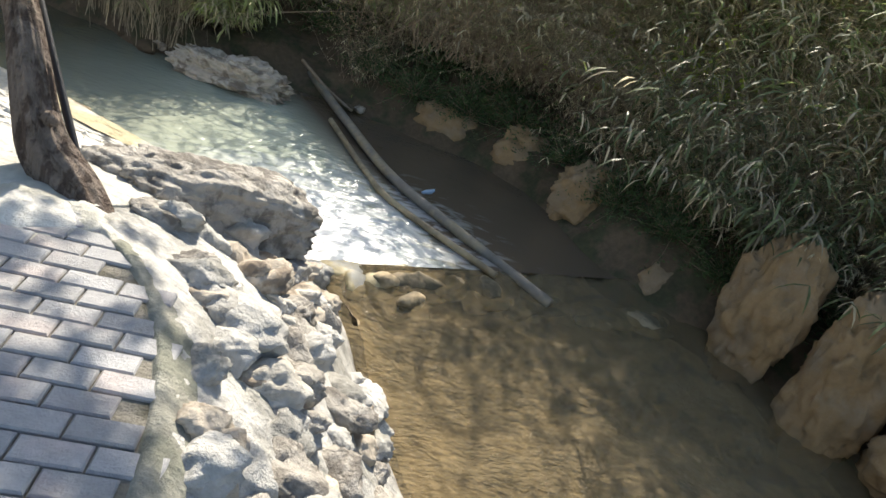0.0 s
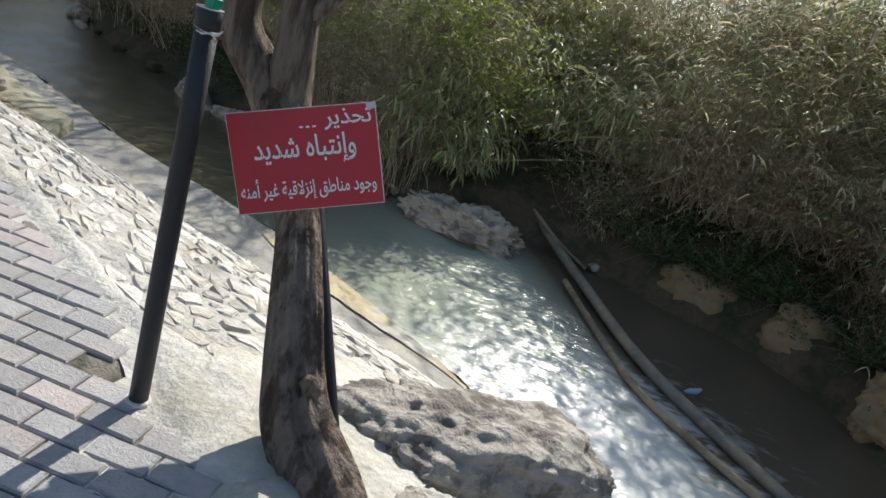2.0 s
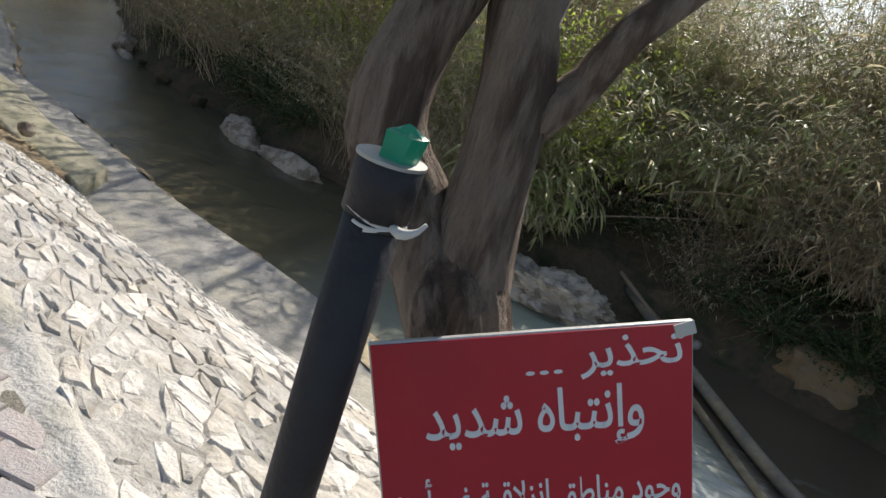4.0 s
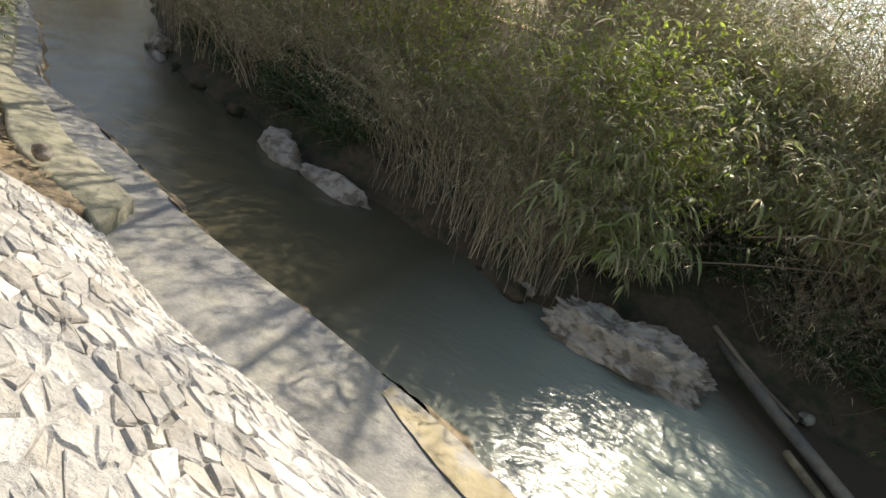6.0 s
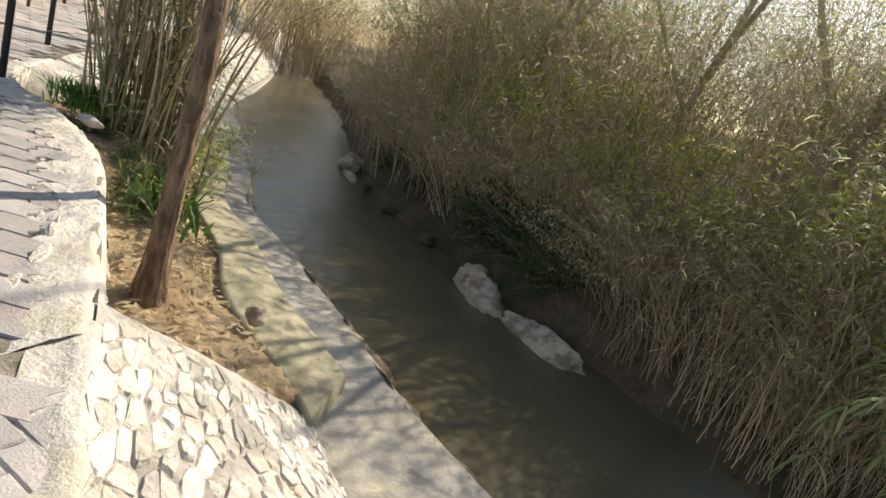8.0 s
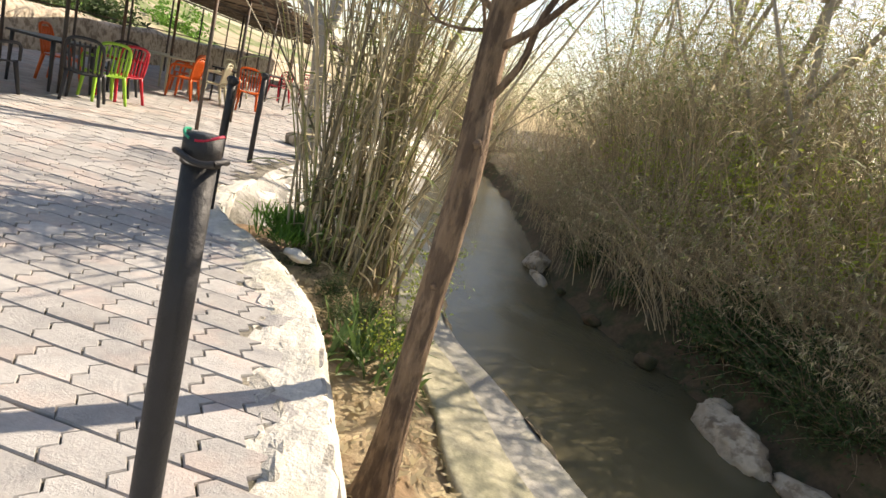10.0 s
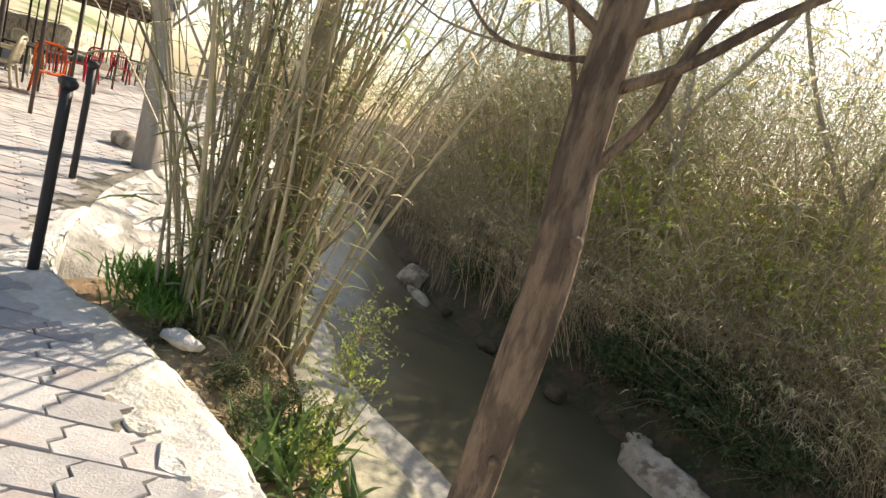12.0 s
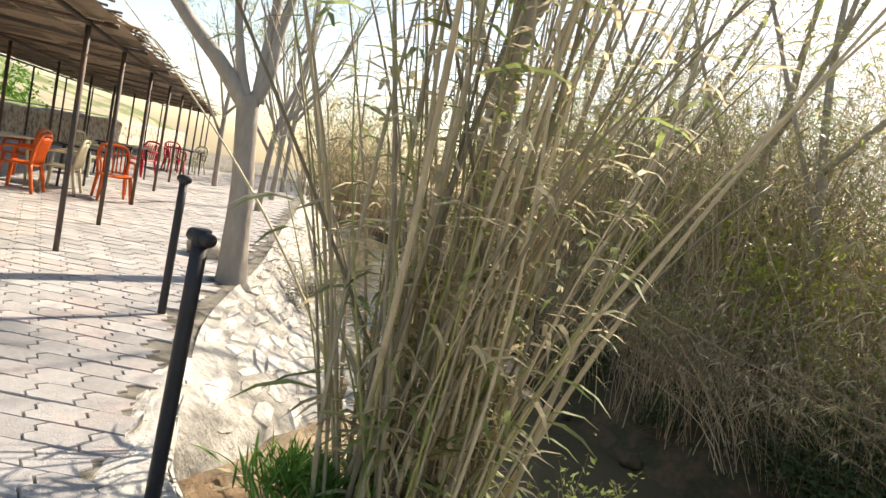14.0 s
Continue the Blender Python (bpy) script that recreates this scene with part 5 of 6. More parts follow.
spots += [(*bank_spot(s, rng.uniform(0.7, 1.3)), rng.uniform(0, 360), rng.uniform(0.55, 0.8)) for s in np.arange(11.4, 12.9, 0.24)]
# short reed row, mostly unseen, added to shade the right bank
spots += [(rng.uniform(1.2, 7.0), rng.uniform(9.8, 11.5), 0.2, rng.uniform(0, 360), rng.uniform(0.65, 0.85)) for _ in range(16)]
rng.shuffle(spots)
spots = spots[:345]
leafy = [p for p in spots if p[0] > -1.5 or rng.random() < 0.12]
scatter(reeds, leafy)
back = []
for _ in range(34):
    x, y = rng.uniform(-5.5, 3.5), rng.uniform(12.5, 18)
    back.append((x, y, 0.2 + 0.08 * (y - 11), rng.uniform(0, 360), max(min(rng.uniform(0.9, 1.3), (sunny_cap(x, y) - 0.6) / 3.4), 0.3)))
scatter(stems, [(x, y, z, a, k * (1.2 if x < -6 else 1.0)) for x, y, z, a, k in spots if (x, y, z, a, k) not in leafy] + back)
front = [(*bank_spot(s0 + rng.uniform(-0.1, 0.1), rng.uniform(0.55, 1.3)), rng.uniform(-30, 30), rng.uniform(0.6, 0.95) * (1.0 if s0 > 15.5 else 0.75)) for s0 in np.arange(11.6, 23, 0.27)]
scatter(overhang, front)
scatter(wisps, [(*bank_spot(s0 + rng.uniform(-0.1, 0.1), rng.uniform(1.6, 4.5)), rng.uniform(0, 360), rng.uniform(0.8, 1.1)) for s0 in np.arange(13.2, 22, 0.22)])
scatter(fans, [(x + rng.uniform(-0.15, 0.15), y, z, rng.uniform(0, 360), rng.uniform(0.7, 1.2)) for x, y, z in FAN_SPOTS])
scatter(twiggy, [(x, y + rng.uniform(-0.2, 0.3), z, rng.uniform(-30, 30), rng.uniform(0.8, 1.2)) for x, y, z in TWIG_SPOTS])
# more reeds behind the right bank, added to block the sun from it
shade = []
for _ in range(40):
    x, y = rng.uniform(1.4, 9.0), rng.uniform(9.6, 14.0)
    shade.append((x, y, 0.2, rng.uniform(0, 360), min(rng.uniform(1.0, 1.45), (sunny_cap(x, y) - 0.2) / 3.3)))
scatter(reeds, shade)
spots = []
for s0 in np.arange(3.0, 21, 0.33):
    for d in (0.45, 0.9, 1.5, 2.1):
        s = s0 + rng.uniform(-0.15, 0.15)
        if 9.7 < s < 11.2 and d < 1.2 or 13.4 < s < 17.4 and d < 1.2 or rng.random() < 0.25 or s > 11.2 and d < 0.8 or s < 9.5 and d < 1.3 or s > 16.6 and d < 1.2:
            continue
        x, y, z = bank_spot(s, d + rng.uniform(-0.15, 0.2), 0.25)
        k = rng.uniform(0.6, 1.05)
        top = z + 1.4 * k
        if top > sunny_cap(x, y):
            k *= max((sunny_cap(x, y) - z) / (top - z), 0.3)
        spots.append((x, y, z, rng.uniform(0, 360), k))
for _ in range(34):
    x, y = rng.uniform(-1.2, 4.5), rng.uniform(9.8, 14.5)
    k = min(rng.uniform(1.1, 1.7), max((sunny_cap(x, y) - 0.2) / 1.5, 0.3))
    spots.append((x, y, 0.1 + 0.1 * max(y - 11, 0), rng.uniform(0, 360), k))
scatter(brush, spots)
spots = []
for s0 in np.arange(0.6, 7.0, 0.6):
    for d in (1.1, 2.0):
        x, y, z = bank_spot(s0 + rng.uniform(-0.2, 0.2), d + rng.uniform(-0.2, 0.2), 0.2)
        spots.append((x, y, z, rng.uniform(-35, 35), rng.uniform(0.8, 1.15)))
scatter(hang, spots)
spots = [(*bank_spot(s + rng.uniform(-0.1, 0.1), rng.uniform(0.25, 0.6), 0.2), rng.uniform(0, 360), rng.uniform(0.6, 1.0)) for s in np.arange(11.6, 22, 0.22) if not 14.0 < s < 17.0 and (s < 16.5 or rng.random() < 0.5)]
scatter(root_reeds, spots)
spots = [(*bank_spot(s, d, 0.2), rng.uniform(0, 360), k) for s, d, k in
         [(15.5, 0.55, 1.0), (16.0, 0.6, 1.2), (16.5, 0.65, 1.15), (15.1, 0.6, 0.9), (16.9, 0.8, 1.0), (15.8, 1.0, 1.1), (9.6, 0.7, 0.8), (9.1, 0.6, 0.9), (8.5, 0.6, 0.9), (10.2, 1.4, 0.8), (9.9, 1.9, 1.0), (8.0, 0.8, 1.0), (7.3, 0.7, 0.9), (6.6, 0.6, 0.8), (12.6, 1.0, 0.6), (6.0, 0.8, 0.9), (4.9, 1.0, 1.0), (3.5, 0.9, 1.0), (2.7, 0.9, 1.0), (6.4, 1.4, 1.1), (7.0, 1.5, 1.1), (5.6, 1.6, 1.1), (8.4, 1.3, 1.0), (9.0, 1.4, 0.9), (17.6, 0.5, 0.6), (18.3, 0.5, 0.6), (18.6, 0.7, 0.7), (19.8, 0.8, 0.8), (11.0, 1.2, 0.9), (10.6, 2.4, 1.1), (5.4, 0.6, 0.8), (4.2, 0.7, 0.8)]]
scatter(shrubs, spots + [(-9.3, 6.72, -0.35, 0, 0.3), (-9.0, 6.62, -0.42, 90, 0.28), (-9.65, 6.62, -0.3, 200, 0.3), (-9.1, 6.95, -0.45, 30, 0.3)])
spots = []
for s, d, h, k in [(11.2, 1.0, 0.6, 0.9), (10.8, 1.6, 0.9, 1.0), (11.6, 1.8, 1.0, 1.1), (12.2, 1.4, 0.9, 0.9), (12.8, 1.6, 1.2, 0.9), (13.5, 1.8, 1.1, 0.8), (14.4, 1.6, 1.2, 0.8), (15.4, 1.6, 1.1, 0.9), (16.4, 1.9, 1.3, 1.0), (17.4, 1.8, 1.2, 1.0),
                   (18.4, 2.0, 1.5, 1.1), (19.4, 2.0, 1.6, 1.1), (10.2, 2.2, 0.6, 1.1), (9.4, 2.4, 0.5, 1.0), (8.6, 2.2, 0.4, 0.9), (20.4, 2.2, 1.7, 1.2), (17.9, 3.0, 2.0, 1.1), (16.0, 3.0, 1.8, 1.0), (12.0, 2.6, 1.3, 1.0), (11.0, 3.0, 1.2, 1.2), (11.4, 1.2, 1.3, 0.8), (11.9, 1.2, 1.5, 0.8), (12.4, 1.9, 1.6, 0.9), (7.6, 2.2, 0.9, 1.0), (6.8, 2.4, 1.0, 1.1), (13.2, 1.3, 0.6, 0.7), (18.0, 1.3, 0.9, 0.8), (16.8, 1.4, 1.0, 0.8), (15.9, 1.5, 1.4, 0.8), (17.0, 2.2, 1.8, 0.9), (17.6, 1.6, 1.9, 0.9), (18.2, 2.4, 2.2, 1.0), (18.8, 1.8, 1.3, 0.9), (16.2, 2.2, 2.1, 0.8), (14.8, 1.9, 1.9, 0.8), (13.8, 1.3, 1.5, 0.7), (12.9, 1.0, 1.1, 0.7), (12.2, 0.9, 0.5, 0.7), (19.0, 1.4, 1.9, 0.9), (11.2, 0.9, 1.5, 0.8), (11.7, 1.0, 2.0, 0.8), (12.1, 1.1, 2.4, 0.8), (12.6, 1.2, 2.0, 0.8), (10.9, 1.1, 1.9, 0.9), (13.1, 1.2, 2.3, 0.7), (11.4, 1.3, 2.6, 0.9)]:
    x, y, z = bank_spot(s, d)
    spots.append((x, y, min(z + h * 0.7, sunny_cap(x, y) - 0.3), rng.uniform(0, 360), k))
scatter(sprays, spots)

# cane thicket on the near bank
thicket = empty("cane_thicket", (-9.8, 7.15, -0.45))
T_INV = Matrix.Translation((9.8, -7.15, 0.45))
rnd = random.Random(31)
cane_meshes = []
for i in range(12):
    h, r = rnd.uniform(3.2, 5.2), rnd.uniform(0.006, 0.0165)
    bx, by = rnd.gauss(0, 0.10), rnd.gauss(0, 0.10)
    pts = []
    nseg = 26
    for k in range(nseg + 1):
        u = k / nseg
        pts.append((bx * u * u * h + 0.008 * math.sin(u * 9 + i), by * u * u * h + 0.008 * math.cos(u * 7 + i), u * h, r * (1 - 0.72 * u) * (1.18 if k % 2 else 1.0)))
    v, f = tube_data(pts, 6)
    me = raw("cane", v, f)
    me.materials.append(M_CANE if i % 6 else M_CANEGREEN)
    me.polygons.foreach_set("use_smooth", [True] * len(me.polygons))
    cane_meshes.append(me)
lv, lf, gv, gf = [], [], [], []
for i in range(140):
    a, q = rnd.uniform(0, 6.283), math.sqrt(rnd.random())
    ox, oy = 0.33 * q * math.cos(a), 0.55 * q * math.sin(a)
    tx, ty = rnd.gauss(ox * 13, 7.0), rnd.gauss(oy * 11, 7.0)
    if i % 11 == 0:
        tx, ty = rnd.uniform(8, 24), rnd.uniform(5, 20)
    ob = mesh_part("cane", cane_meshes[i % 12], None, thicket)
    ob.matrix_basis = pose(ox, oy, -0.05, -ty, tx, rnd.uniform(0, 360))
    k = rnd.uniform(0.6, 1.05)
    ob.scale = (1, 1, k)
    up = np.array(ob.matrix_basis.to_3x3() @ Vector((0, 0, 1)))
    for _ in range(14):
        h = rnd.uniform(0.2, 3.9)
        aa = rnd.uniform(0, 6.283)
        w = up * 0.7 + np.array((math.cos(aa), math.sin(aa), 0.1)) * 0.7
        fresh = rnd.random() < 0.4
        L = rnd.uniform(0.12, 0.4)
        strap(gv if fresh else lv, gf if fresh else lf, np.array((ox, oy, 0)) + up * h, w / np.linalg.norm(w), L, L * 0.03 + 0.003, rnd, 0.4)
stuff(mesh_part("dry_foliage", raw("dry_foliage", lv, lf), M_DRYLEAF, thicket, "dry curled cane leaves"))
stuff(mesh_part("green_foliage", raw("green_foliage", gv, gf), M_LEAF, thicket, "fresh green cane leaves"))
tagged(thicket, "dense thicket of tall dry canes beside the paving", "canes")
scatter([reed_thing("cane_clump", reed_data(300, 60, (2.6, 4.4), (0.006, 0.012), 0.3, 0.14, 3, (0.15, 0.4), 0.3, segs=6), "tall dry cane clump on the near bank upstream", "reeds", "near bank canes")],
        [(-25.0, 20.0, -0.6, 140, 1.3), (-26.5, 21.6, -0.8, 200, 1.5), (-28.5, 24.5, -1.1, 20, 1.5), (-27.0, 24.8, -1.1, 120, 1.4), (-29.5, 25.8, -1.1, 200, 1.6), (-28.2, 26.6, -1.0, 280, 1.6), (-30.5, 26.8, -1.0, 30, 1.7), (-24.8, 22.6, -1.0, 330, 1.2)])
# arching dead stems and a cable across the far bank
for pts, lb in [([(-9.6, 8.95, 0.91, 0.006), (-8.8, 9.3, 0.66, 0.006), (-8.0, 9.6, 0.5, 0.006), (-6.6, 10.0, 0.55, 0.005)], "long thin dead stem drooping over the water"),
                ([(-6.9, 9.7, 0.7, 0.006), (-5.6, 9.9, 0.25, 0.006), (-4.6, 9.9, -0.2, 0.005)], "long thin dead stem drooping over the water"),
                ([(-1.6, 10.4, 0.1, 0.02), (-0.9, 10.1, 0.45, 0.018), (0.2, 9.9, 0.7, 0.012)], "bare grey branch leaning over the bank"),
                ([(-10.9, 11.5, 0.9, 0.008), (-9.0, 10.9, 0.2, 0.008), (-7.4, 10.6, -0.3, 0.006)], "long thin dead stem drooping over the water"),
                ([(-2.4, 9.7, -0.4, 0.014), (-1.6, 9.9, -0.1, 0.012), (-0.4, 10.2, 0.25, 0.008)], "bare grey branch leaning over the bank"),
                ([(-0.6, 9.9, -0.3, 0.006), (0.6, 9.6, 0.2, 0.006), (2.4, 8.8, 0.4, 0.005)], "long thin dead stem across the brush"),
                ([(0.3, 9.2, 0.2, 0.007), (1.6, 8.4, 0.5, 0.007), (3.2, 7.4, 0.6, 0.005)], "long thin dead stem across the brush")]:
    tagged(tube("dead_stem", [(x, y, z, r * 0.55) for x, y, z, r in pts], M_TWIG, sides=6, n=24, rough=0.1), lb, "stem")


# small plants on the near bank
def tuft(at, n, h, spread, mat, label, seed, name="grass_tuft", size=0.02):
    rnd = random.Random(seed)
    v, f = [], []
    for _ in range(n):
        p = np.array((rnd.gauss(0, spread), rnd.gauss(0, spread), -0.02))
        d = np.array((rnd.gauss(0, 0.45), rnd.gauss(0, 0.45), 1.0))
        strap(v, f, p, d / np.linalg.norm(d), rnd.uniform(0.5, 1.2) * h, size * rnd.uniform(0.2, 0.5), rnd, 0.25)
    ob = mesh_part(name, raw(name, v, f), mat)
    ob.location = at
    return tagged(ob, label, "grass")


M_GRASS = material("fresh_grass", (0.14, 0.3, 0.05), 0.55, 0.3, 6, 1.5, 0.0, per_island=0.35, thin=0.4)
tuft((-10.05, 6.62, -0.02), 420, 0.2, 0.12, M_GRASS, "bright green grass tuft at the paving edge", 1)
tuft((-9.8, 6.5, -0.06), 260, 0.16, 0.1, M_GRASS, "bright green grass tuft at the paving edge", 2)
M_WEED = material("weed_leaf", (0.11, 0.19, 0.06), 0.5, 0.3, 6, 1.5, 0.0, per_island=0.35, thin=0.35)
tuft((-8.75, 6.6, -0.6), 80, 0.4, 0.14, M_WEED, "leafy green weeds on the soil bed", 3, "weeds", 0.05)
tuft((-8.9, 6.95, -0.65), 70, 0.42, 0.14, M_WEED, "leafy green weeds on the soil bed", 4, "weeds", 0.05)
tuft((-8.45, 6.75, -0.68), 40, 0.3, 0.12, M_WEED, "leafy green weeds on the soil bed", 5, "weeds", 0.05)
tuft((-1.6, 2.95, 0.0), 26, 0.06, 0.03, M_GRASS, "small weed at the foot of the tree", 7)
for i, (x, y, z, k) in enumerate([(-8.75, 7.1, -0.3, 0.32), (-8.95, 7.35, -0.2, 0.3), (-9.15, 7.6, 0.0, 0.34), (-8.6, 6.75, -0.4, 0.28)]):
    ob = shrub_thing("leafy_sapling", 400 + i, 22, 1.0, 0.09, 2, M_BUD if i % 2 else M_LEAF, "small leafy sapling growing beside the canes", "saplings", 0.1, 1.2)
    ob.matrix_basis = pose(x, y, z - 0.15, 0, 0, 50 * i)
    ob.scale = (k * 1.2, k * 1.2, k * 1.4)
M_PALEBUSH = material("pale_dry_leaf", (0.5, 0.48, 0.4), 0.8, 0.2, 6, 1.5, 0.0, per_island=0.3, thin=0.3)
ob = shrub_thing("pale_bush", 410, 60, 0.5, 0.04, 4, M_PALEBUSH, "pale dried bush hanging from the bank wall", "pale bushes")
ob.matrix_basis = pose(-14.1, 10.2, -0.35)
hill_bush = [shrub_thing("hillside_bush", 420 + i, 60, 1.4, 0.14, 5, M_GRASS if i else M_BUSHLEAF, "green bush on the hillside behind the terrace", "hillside bushes") for i in range(2)]
spots = []
for i in range(46):
    e = along(EDGE_A, rng.uniform(14, 24.5)) + inland(20) * rng.uniform(9.3, 13)
    spots.append((e[0], e[1], 0.75, rng.uniform(0, 360), rng.uniform(0.5, 1.5)))
scatter(hill_bush, spots)

# fallen leaves and twigs on the soil and stones
v, f = [], []
rnd = random.Random(9)
for i in range(900):
    s = rnd.uniform(14.9, 19.2)
    c = np.array(soil_cross(s))
    u = rnd.uniform(0, 1.9)
    j = int(u)
    p = c[j] + (c[j + 1] - c[j]) * (u - j) + (0, 0, 0.05)
    p[2] += 0.07 * noise.noise(Vector(p) * 2.6)
    a, L = rnd.uniform(0, 6.28), rnd.uniform(0.02, 0.06)
    d = np.array((math.cos(a), math.sin(a), rnd.uniform(-0.2, 0.3))) * L
    w = np.array((-math.sin(a), math.cos(a), rnd.uniform(-0.3, 0.3))) * L * 0.35
    b = len(v)
    v += [p - d, p + w, p + d, p - w]
    f.append((b, b + 1, b + 2, b + 3))
tagged(mesh_part("leaf_litter", raw("leaf_litter", v, f), M_DRYLEAF), "dead leaves scattered over the soil bed", "leaf litter", kind="stuff")


# ---- paving stones and bank stones ----
def edge_depth(x, y):
    """How far a place lies inside the paving's edge (minus: outside)."""
    p = np.array((x, y))
    a, b = EDGE_A[:-1, :2], EDGE_A[1:, :2]
    ab = b - a
    t = np.clip(((p - a) * ab).sum(1) / (ab * ab).sum(1), 0, 1)
    q = a + ab * t[:, None] - p
    d = np.hypot(q[:, 0], q[:, 1])
    k = int(d.argmin())
    side = ab[k, 0] * (p[1] - a[k, 1]) - ab[k, 1] * (p[0] - a[k, 0])
    return d[k] * (1 if side > 0 else -1)


def paver_rings(outline, inset=0.006, drop=0.007, deep=0.05):
    o = np.array(outline)
    c = o.mean(0)
    inner = c + (o - c) * (1 - inset / np.maximum(np.abs(o - c).max(0), 1e-6))
    n = len(o)
    v = [(*p, 0.0) for p in inner] + [(*p, -drop) for p in o] + [(*p, -deep) for p in o]
    f = [tuple(range(n))] + [(i + n * k, i + n * (k + 1), (i + 1) % n + n * (k + 1), (i + 1) % n + n * k) for k in (0, 1) for i in range(n)]
    return np.array(v), f


RL, RW = 0.2, 0.1
rect = paver_rings([(-RL / 2 + 0.004, -RW / 2 + 0.004), (RL / 2 - 0.004, -RW / 2 + 0.004), (RL / 2 - 0.004, RW / 2 - 0.004), (-RL / 2 + 0.004, RW / 2 - 0.004)])
ZL, ZW, ZA = 0.24, 0.2, 0.018
zig = [(ZA, -0.5), (-ZA, -0.25), (ZA, 0.0), (-ZA, 0.25), (ZA, 0.5)]
g = 0.0045
zouter = [(ZL / 2 - g + o, h * (ZW - 2 * g)) for o, h in zig] + [(-ZL / 2 + g + o, h * (ZW - 2 * g)) for o, h in reversed(zig)]
zigzag = paver_rings(zouter, 0.004)
pavement = bpy.data.objects["pavement"]
rnd = random.Random(4)


def lay(shape, angle, length, width, region, near, single):
    me = raw("paver", *shape)
    me.materials.append(M_PAVER)
    ca, sa = math.cos(radians(angle)), math.sin(radians(angle))
    x0, x1, y0, y1 = region
    corners = [(x * ca + y * sa, -x * sa + y * ca) for x in (x0, x1) for y in (y0, y1)]
    us, vs = [c[0] for c in corners], [c[1] for c in corners]
    v, f, made = [], [], 0
    for j in range(int(min(vs) / width), int(max(vs) / width) + 1):
        for i in range(int(min(us) / length), int(max(us) / length) + 1):
            u, w = (i + 0.5 * (j % 2)) * length, j * width
            x, y = u * ca - w * sa, u * sa + w * ca
            if not (x0 < x < x1 and y0 < y < y1):
                continue
            d = edge_depth(x, y)
            margin = 0.035 if x > -1.35 else 0.32 if x > -2.25 else 0.08 if x > -5.6 else 0.22
            if d < margin + rnd.uniform(-0.03, 0.03) or d > (3.0 if single else 9.0):
                continue
            m = pose(x, y, rnd.uniform(-0.004, 0.003) + 0.002, rnd.gauss(0, 0.7), rnd.gauss(0, 0.5), angle + rnd.gauss(0, 0.7))
            if near(x, y, d) and made < single:
                ob = mesh_part("paver", me, None, pavement)
                ob.matrix_basis = m
                made += 1
            else:
                b = len(v)
                v += [m @ Vector(p) for p in shape[0]]
                f += [tuple(k + b for k in q) for q in shape[1]]
    if f:
        ob = mesh_part("pavers", raw("pavers", v, f), M_PAVER, pavement)
        ob["kind"] = "stuff"


lay(rect, 5, RL, RW, (-5.6, 1.0, -1.0, 4.6), lambda x, y, d: d < 1.0 and y > 0.8, 170)
lay(zigzag, 38, ZL, ZW, (-12.6, -5.6, 1.5, 8.0), lambda x, y, d: d < 1.5, 130)
lay(zigzag, 38, ZL, ZW, (-30, -12.6, -2.0, 24.0), lambda x, y, d: False, 0)


def cells(width, height, pitch, rnd):
    """Irregular cells that fill a width by height field: lists of corners."""
    pts = []
    nj = int(height / (pitch * 0.86)) + 3
    for j in range(-1, nj):
        for i in range(-1, int(width / pitch) + 3):
            k = rnd.uniform(0.1, 0.62)
            a = rnd.uniform(0, 6.283)
            pts.append(((i + 0.5 * (j % 2)) * pitch + math.cos(a) * k * pitch, j * pitch * 0.86 + math.sin(a) * k * pitch))
    P = np.array(pts)
    out = []
    for c in P:
        if not (0 <= c[0] <= width and 0 <= c[1] <= height):
            continue
        poly = [np.array(q) * pitch * 1.2 + c for q in ((-1, -1), (1, -1), (1, 1), (-1, 1))]
        near = P[(np.abs(P - c).max(1) < pitch * 2.2) & (np.abs(P - c).max(1) > 1e-9)]
        for q in near:
            mid, nrm = (c + q) / 2, q - c
            new_poly = []
            for k in range(len(poly)):
                a, b = poly[k], poly[(k + 1) % len(poly)]
                da, db = (a - mid) @ nrm, (b - mid) @ nrm
                if da <= 0:
                    new_poly.append(a)
                if (da < 0 < db) or (db < 0 < da):
                    new_poly.append(a + (b - a) * da / (da - db))
            poly = new_poly
            if len(poly) < 3:
                break
        if len(poly) >= 3:
            out.append((c, poly))
    return out


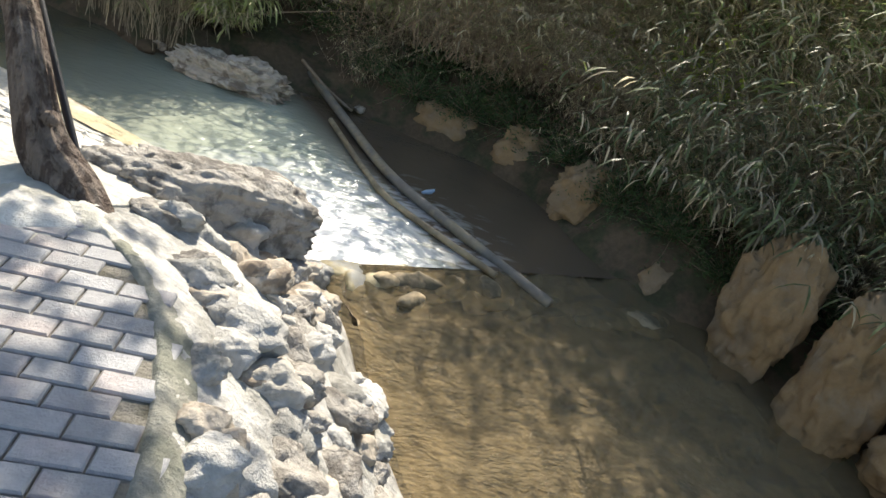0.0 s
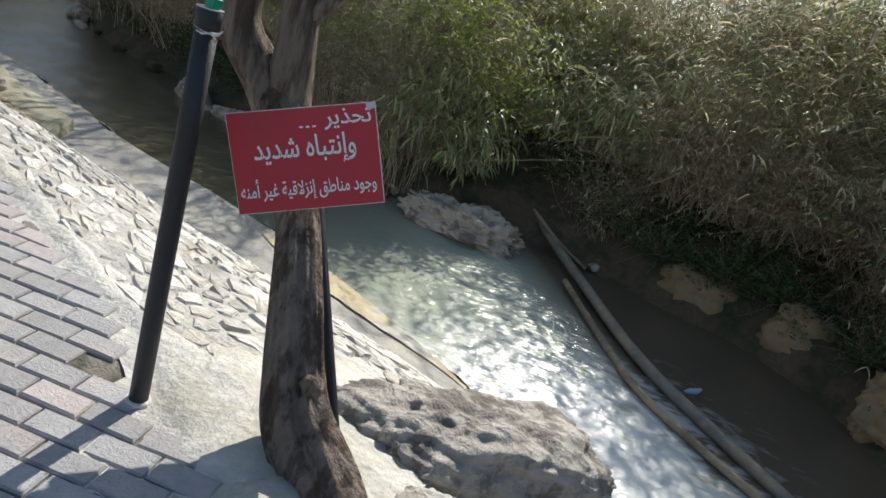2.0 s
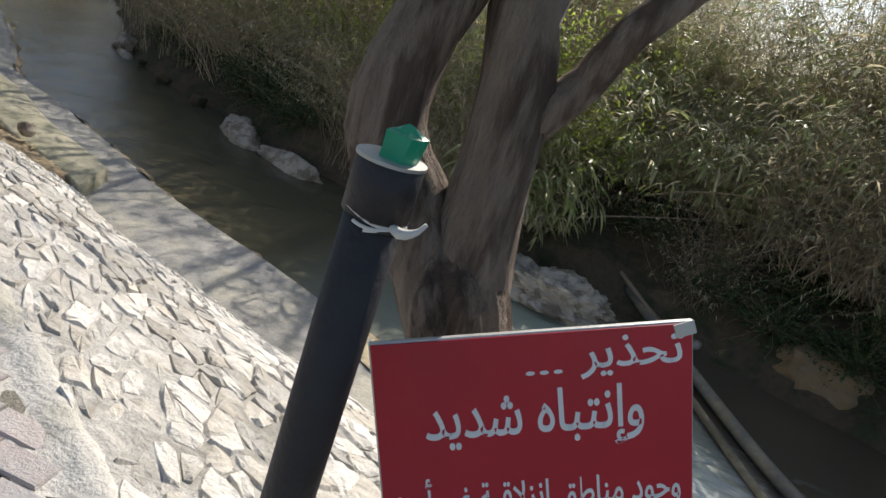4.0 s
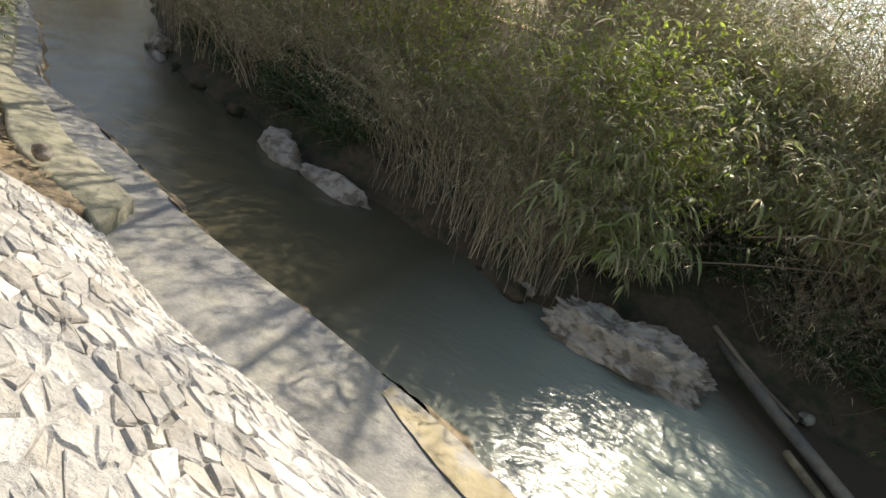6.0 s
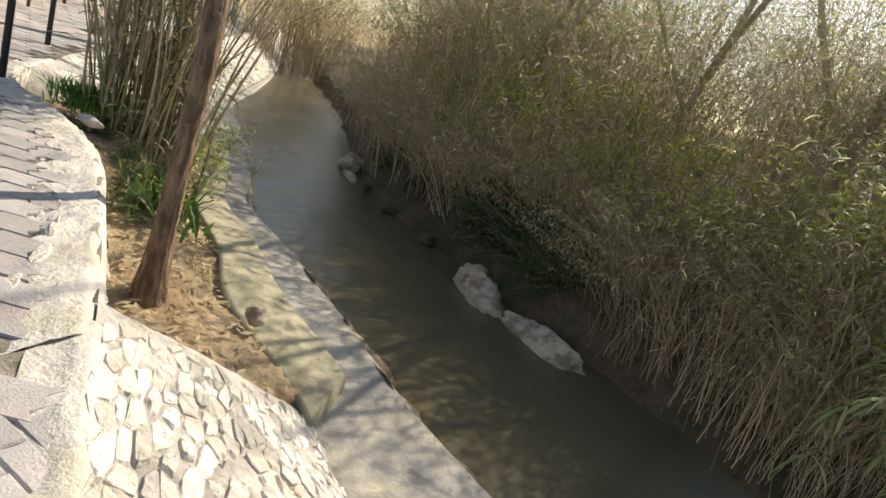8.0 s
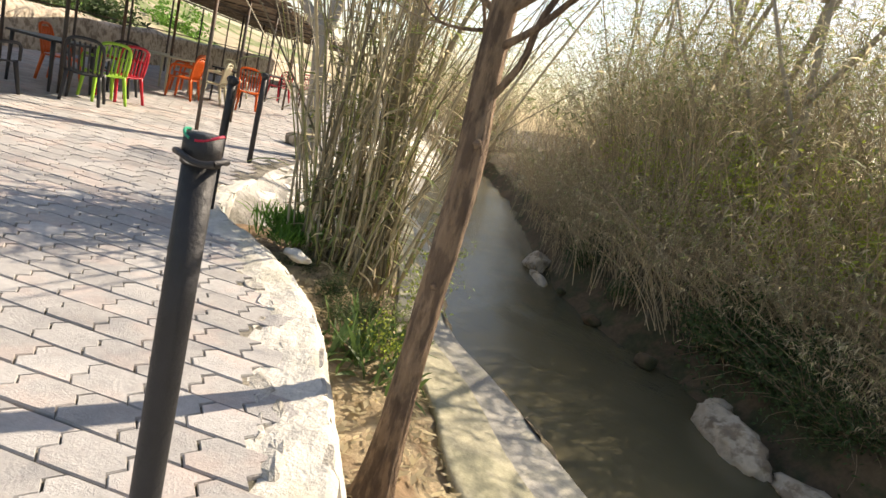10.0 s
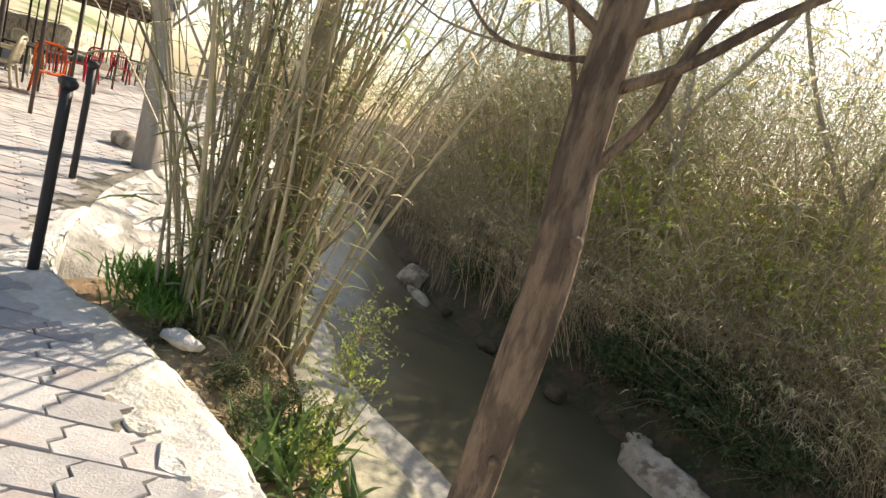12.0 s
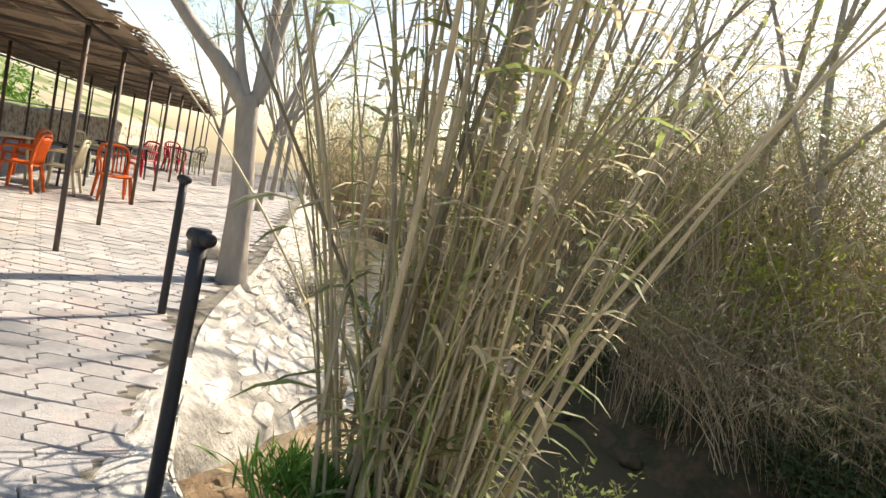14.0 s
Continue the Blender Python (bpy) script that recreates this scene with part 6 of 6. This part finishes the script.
def bank_stones(parent, s0, s1, pitch, rise, shrink, single, seed, mat=M_STONE, keep=0.95, surface=bank_surface, v1=1.0):
    """Flat stones bedded in the bank's mortar, each its own shape."""
    rnd = random.Random(seed)
    ss = np.linspace(s0, s1, 60)
    mid = np.array([surface(s, 0.5) for s in ss])
    run = np.concatenate([[0], np.cumsum(np.linalg.norm(np.diff(mid, axis=0), axis=1))])
    m = surface((s0 + s1) / 2, 0), surface((s0 + s1) / 2, 1)
    height = float(np.linalg.norm(m[1] - m[0])) * v1
    v, f, made = [], [], 0
    for c, poly in cells(run[-1] / 1.5, height, pitch, rnd):
        c, poly = c * (1.5, 1), [q * (1.5, 1) for q in poly]
        if rnd.random() > keep:
            continue
        k = rnd.uniform(*shrink)
        ring = []
        for q in poly:
            q = c + (q - c) * k * rnd.uniform(0.8, 1.1)
            ring.append(q)
        fine = []
        for i in range(len(ring)):
            a, b = ring[i], ring[(i + 1) % len(ring)]
            fine += [a * 0.9 + b * 0.1, (a * 0.45 + b * 0.55 - c) * rnd.uniform(0.88, 1.06) + c] if np.linalg.norm(a - b) > pitch * 0.25 else [a * 0.5 + b * 0.5]
        n = len(fine)
        h = rnd.uniform(*rise)
        tilt = np.array([rnd.gauss(0, 0.035), rnd.gauss(0, 0.035)])

        def place(q, lift):
            s = float(np.interp(q[0], run, ss))
            vv = min(max(q[1] / height * v1, 0.0), 1.0)
            p, px, pv = surface(s, vv), surface(s + 0.05, vv), surface(s, min(vv + 0.03, 1.03))
            nn = np.cross(px - p, pv - p)
            nn /= max(np.linalg.norm(nn), 1e-9)
            if nn[2] < 0:
                nn = -nn
            return p + nn * (lift + float((q - c) @ tilt))

        r0 = [place(q, -0.05) for q in fine]
        edge = h * 0.6 if rnd.random() < 0.14 else -0.004
        r1 = [place(c + (q - c) * 0.985, edge + rnd.gauss(0, 0.002)) for q in fine]
        r2 = [place(c + (q - c) * 0.84, h + rnd.gauss(0, 0.004)) for q in fine]
        mid_pt = place(c, h * 1.05)
        vv = r0 + r1 + r2 + [mid_pt]
        ff = [(i + n * k, (i + 1) % n + n * k, (i + 1) % n + n * (k + 1), i + n * (k + 1)) for k in (0, 1) for i in range(n)] + [(2 * n + i, 2 * n + (i + 1) % n, 3 * n) for i in range(n)]
        if made < single:
            o = place(c, 0)
            me = raw("stone", [p - o for p in vv], ff)
            ob = mesh_part("stone", me, mat, parent)
            ob.location = o
            me.update()
            made += 1
        else:
            b = len(v)
            v += vv
            f += [tuple(i + b for i in q) for q in ff]
    if f:
        ob = mesh_part("stones", raw("stones", v, f), mat, parent)
        ob["kind"] = "stuff"


bank = bpy.data.objects["embankment"]
rnd = random.Random(61)
for i in range(120):
    s, v = rnd.uniform(0.9, 6.9), rnd.random() ** 1.3 * 0.93 + 0.05
    if s > 6.0 and v < 0.3 or s > 4.2 and v < 0.14:
        continue
    p = bank_surface(s, v)
    r = rnd.uniform(0.09, 0.21)
    ob = boulder("stone", (0, 0, 0), (r * rnd.uniform(1.0, 1.45), r, r * 0.62), rnd.choice((M_STONE, M_ROCK, M_GREYROCK, M_MORTAR)), 500 + i, 0, 4, 0.4)
    ob.parent = bank
    ob.matrix_basis = pose(p[0], p[1], p[2] - 0.25 * r, rnd.uniform(-20, 20), 25 + rnd.uniform(-15, 15), rnd.uniform(0, 180))
bank_stones(bank, 7.4, 14.85, 0.125, (0.003, 0.012), (0.8, 1.2), 290, 52, keep=0.95)
bank_stones(bpy.data.objects["upstream_bank"], 19.6, 24.2, 0.36, (0.004, 0.022), (0.75, 1.02), 60, 53, keep=0.92, surface=upstream_surface)


def lip_surface(s, v):
    c = wall_cross(s)
    return c[0] + (c[1] - c[0]) * v


def face_surface(s, v):
    c = wall_cross(s)
    return c[2] + (c[4] - c[2]) * v


bank_stones(bpy.data.objects["retaining_wall"], 14.8, 20.2, 0.17, (0.003, 0.014), (0.7, 0.9), 60, 54, keep=0.65, surface=lip_surface)
bank_stones(bpy.data.objects["retaining_wall"], 14.8, 20.2, 0.2, (0.01, 0.035), (0.75, 0.92), 40, 55, keep=0.85, surface=face_surface)
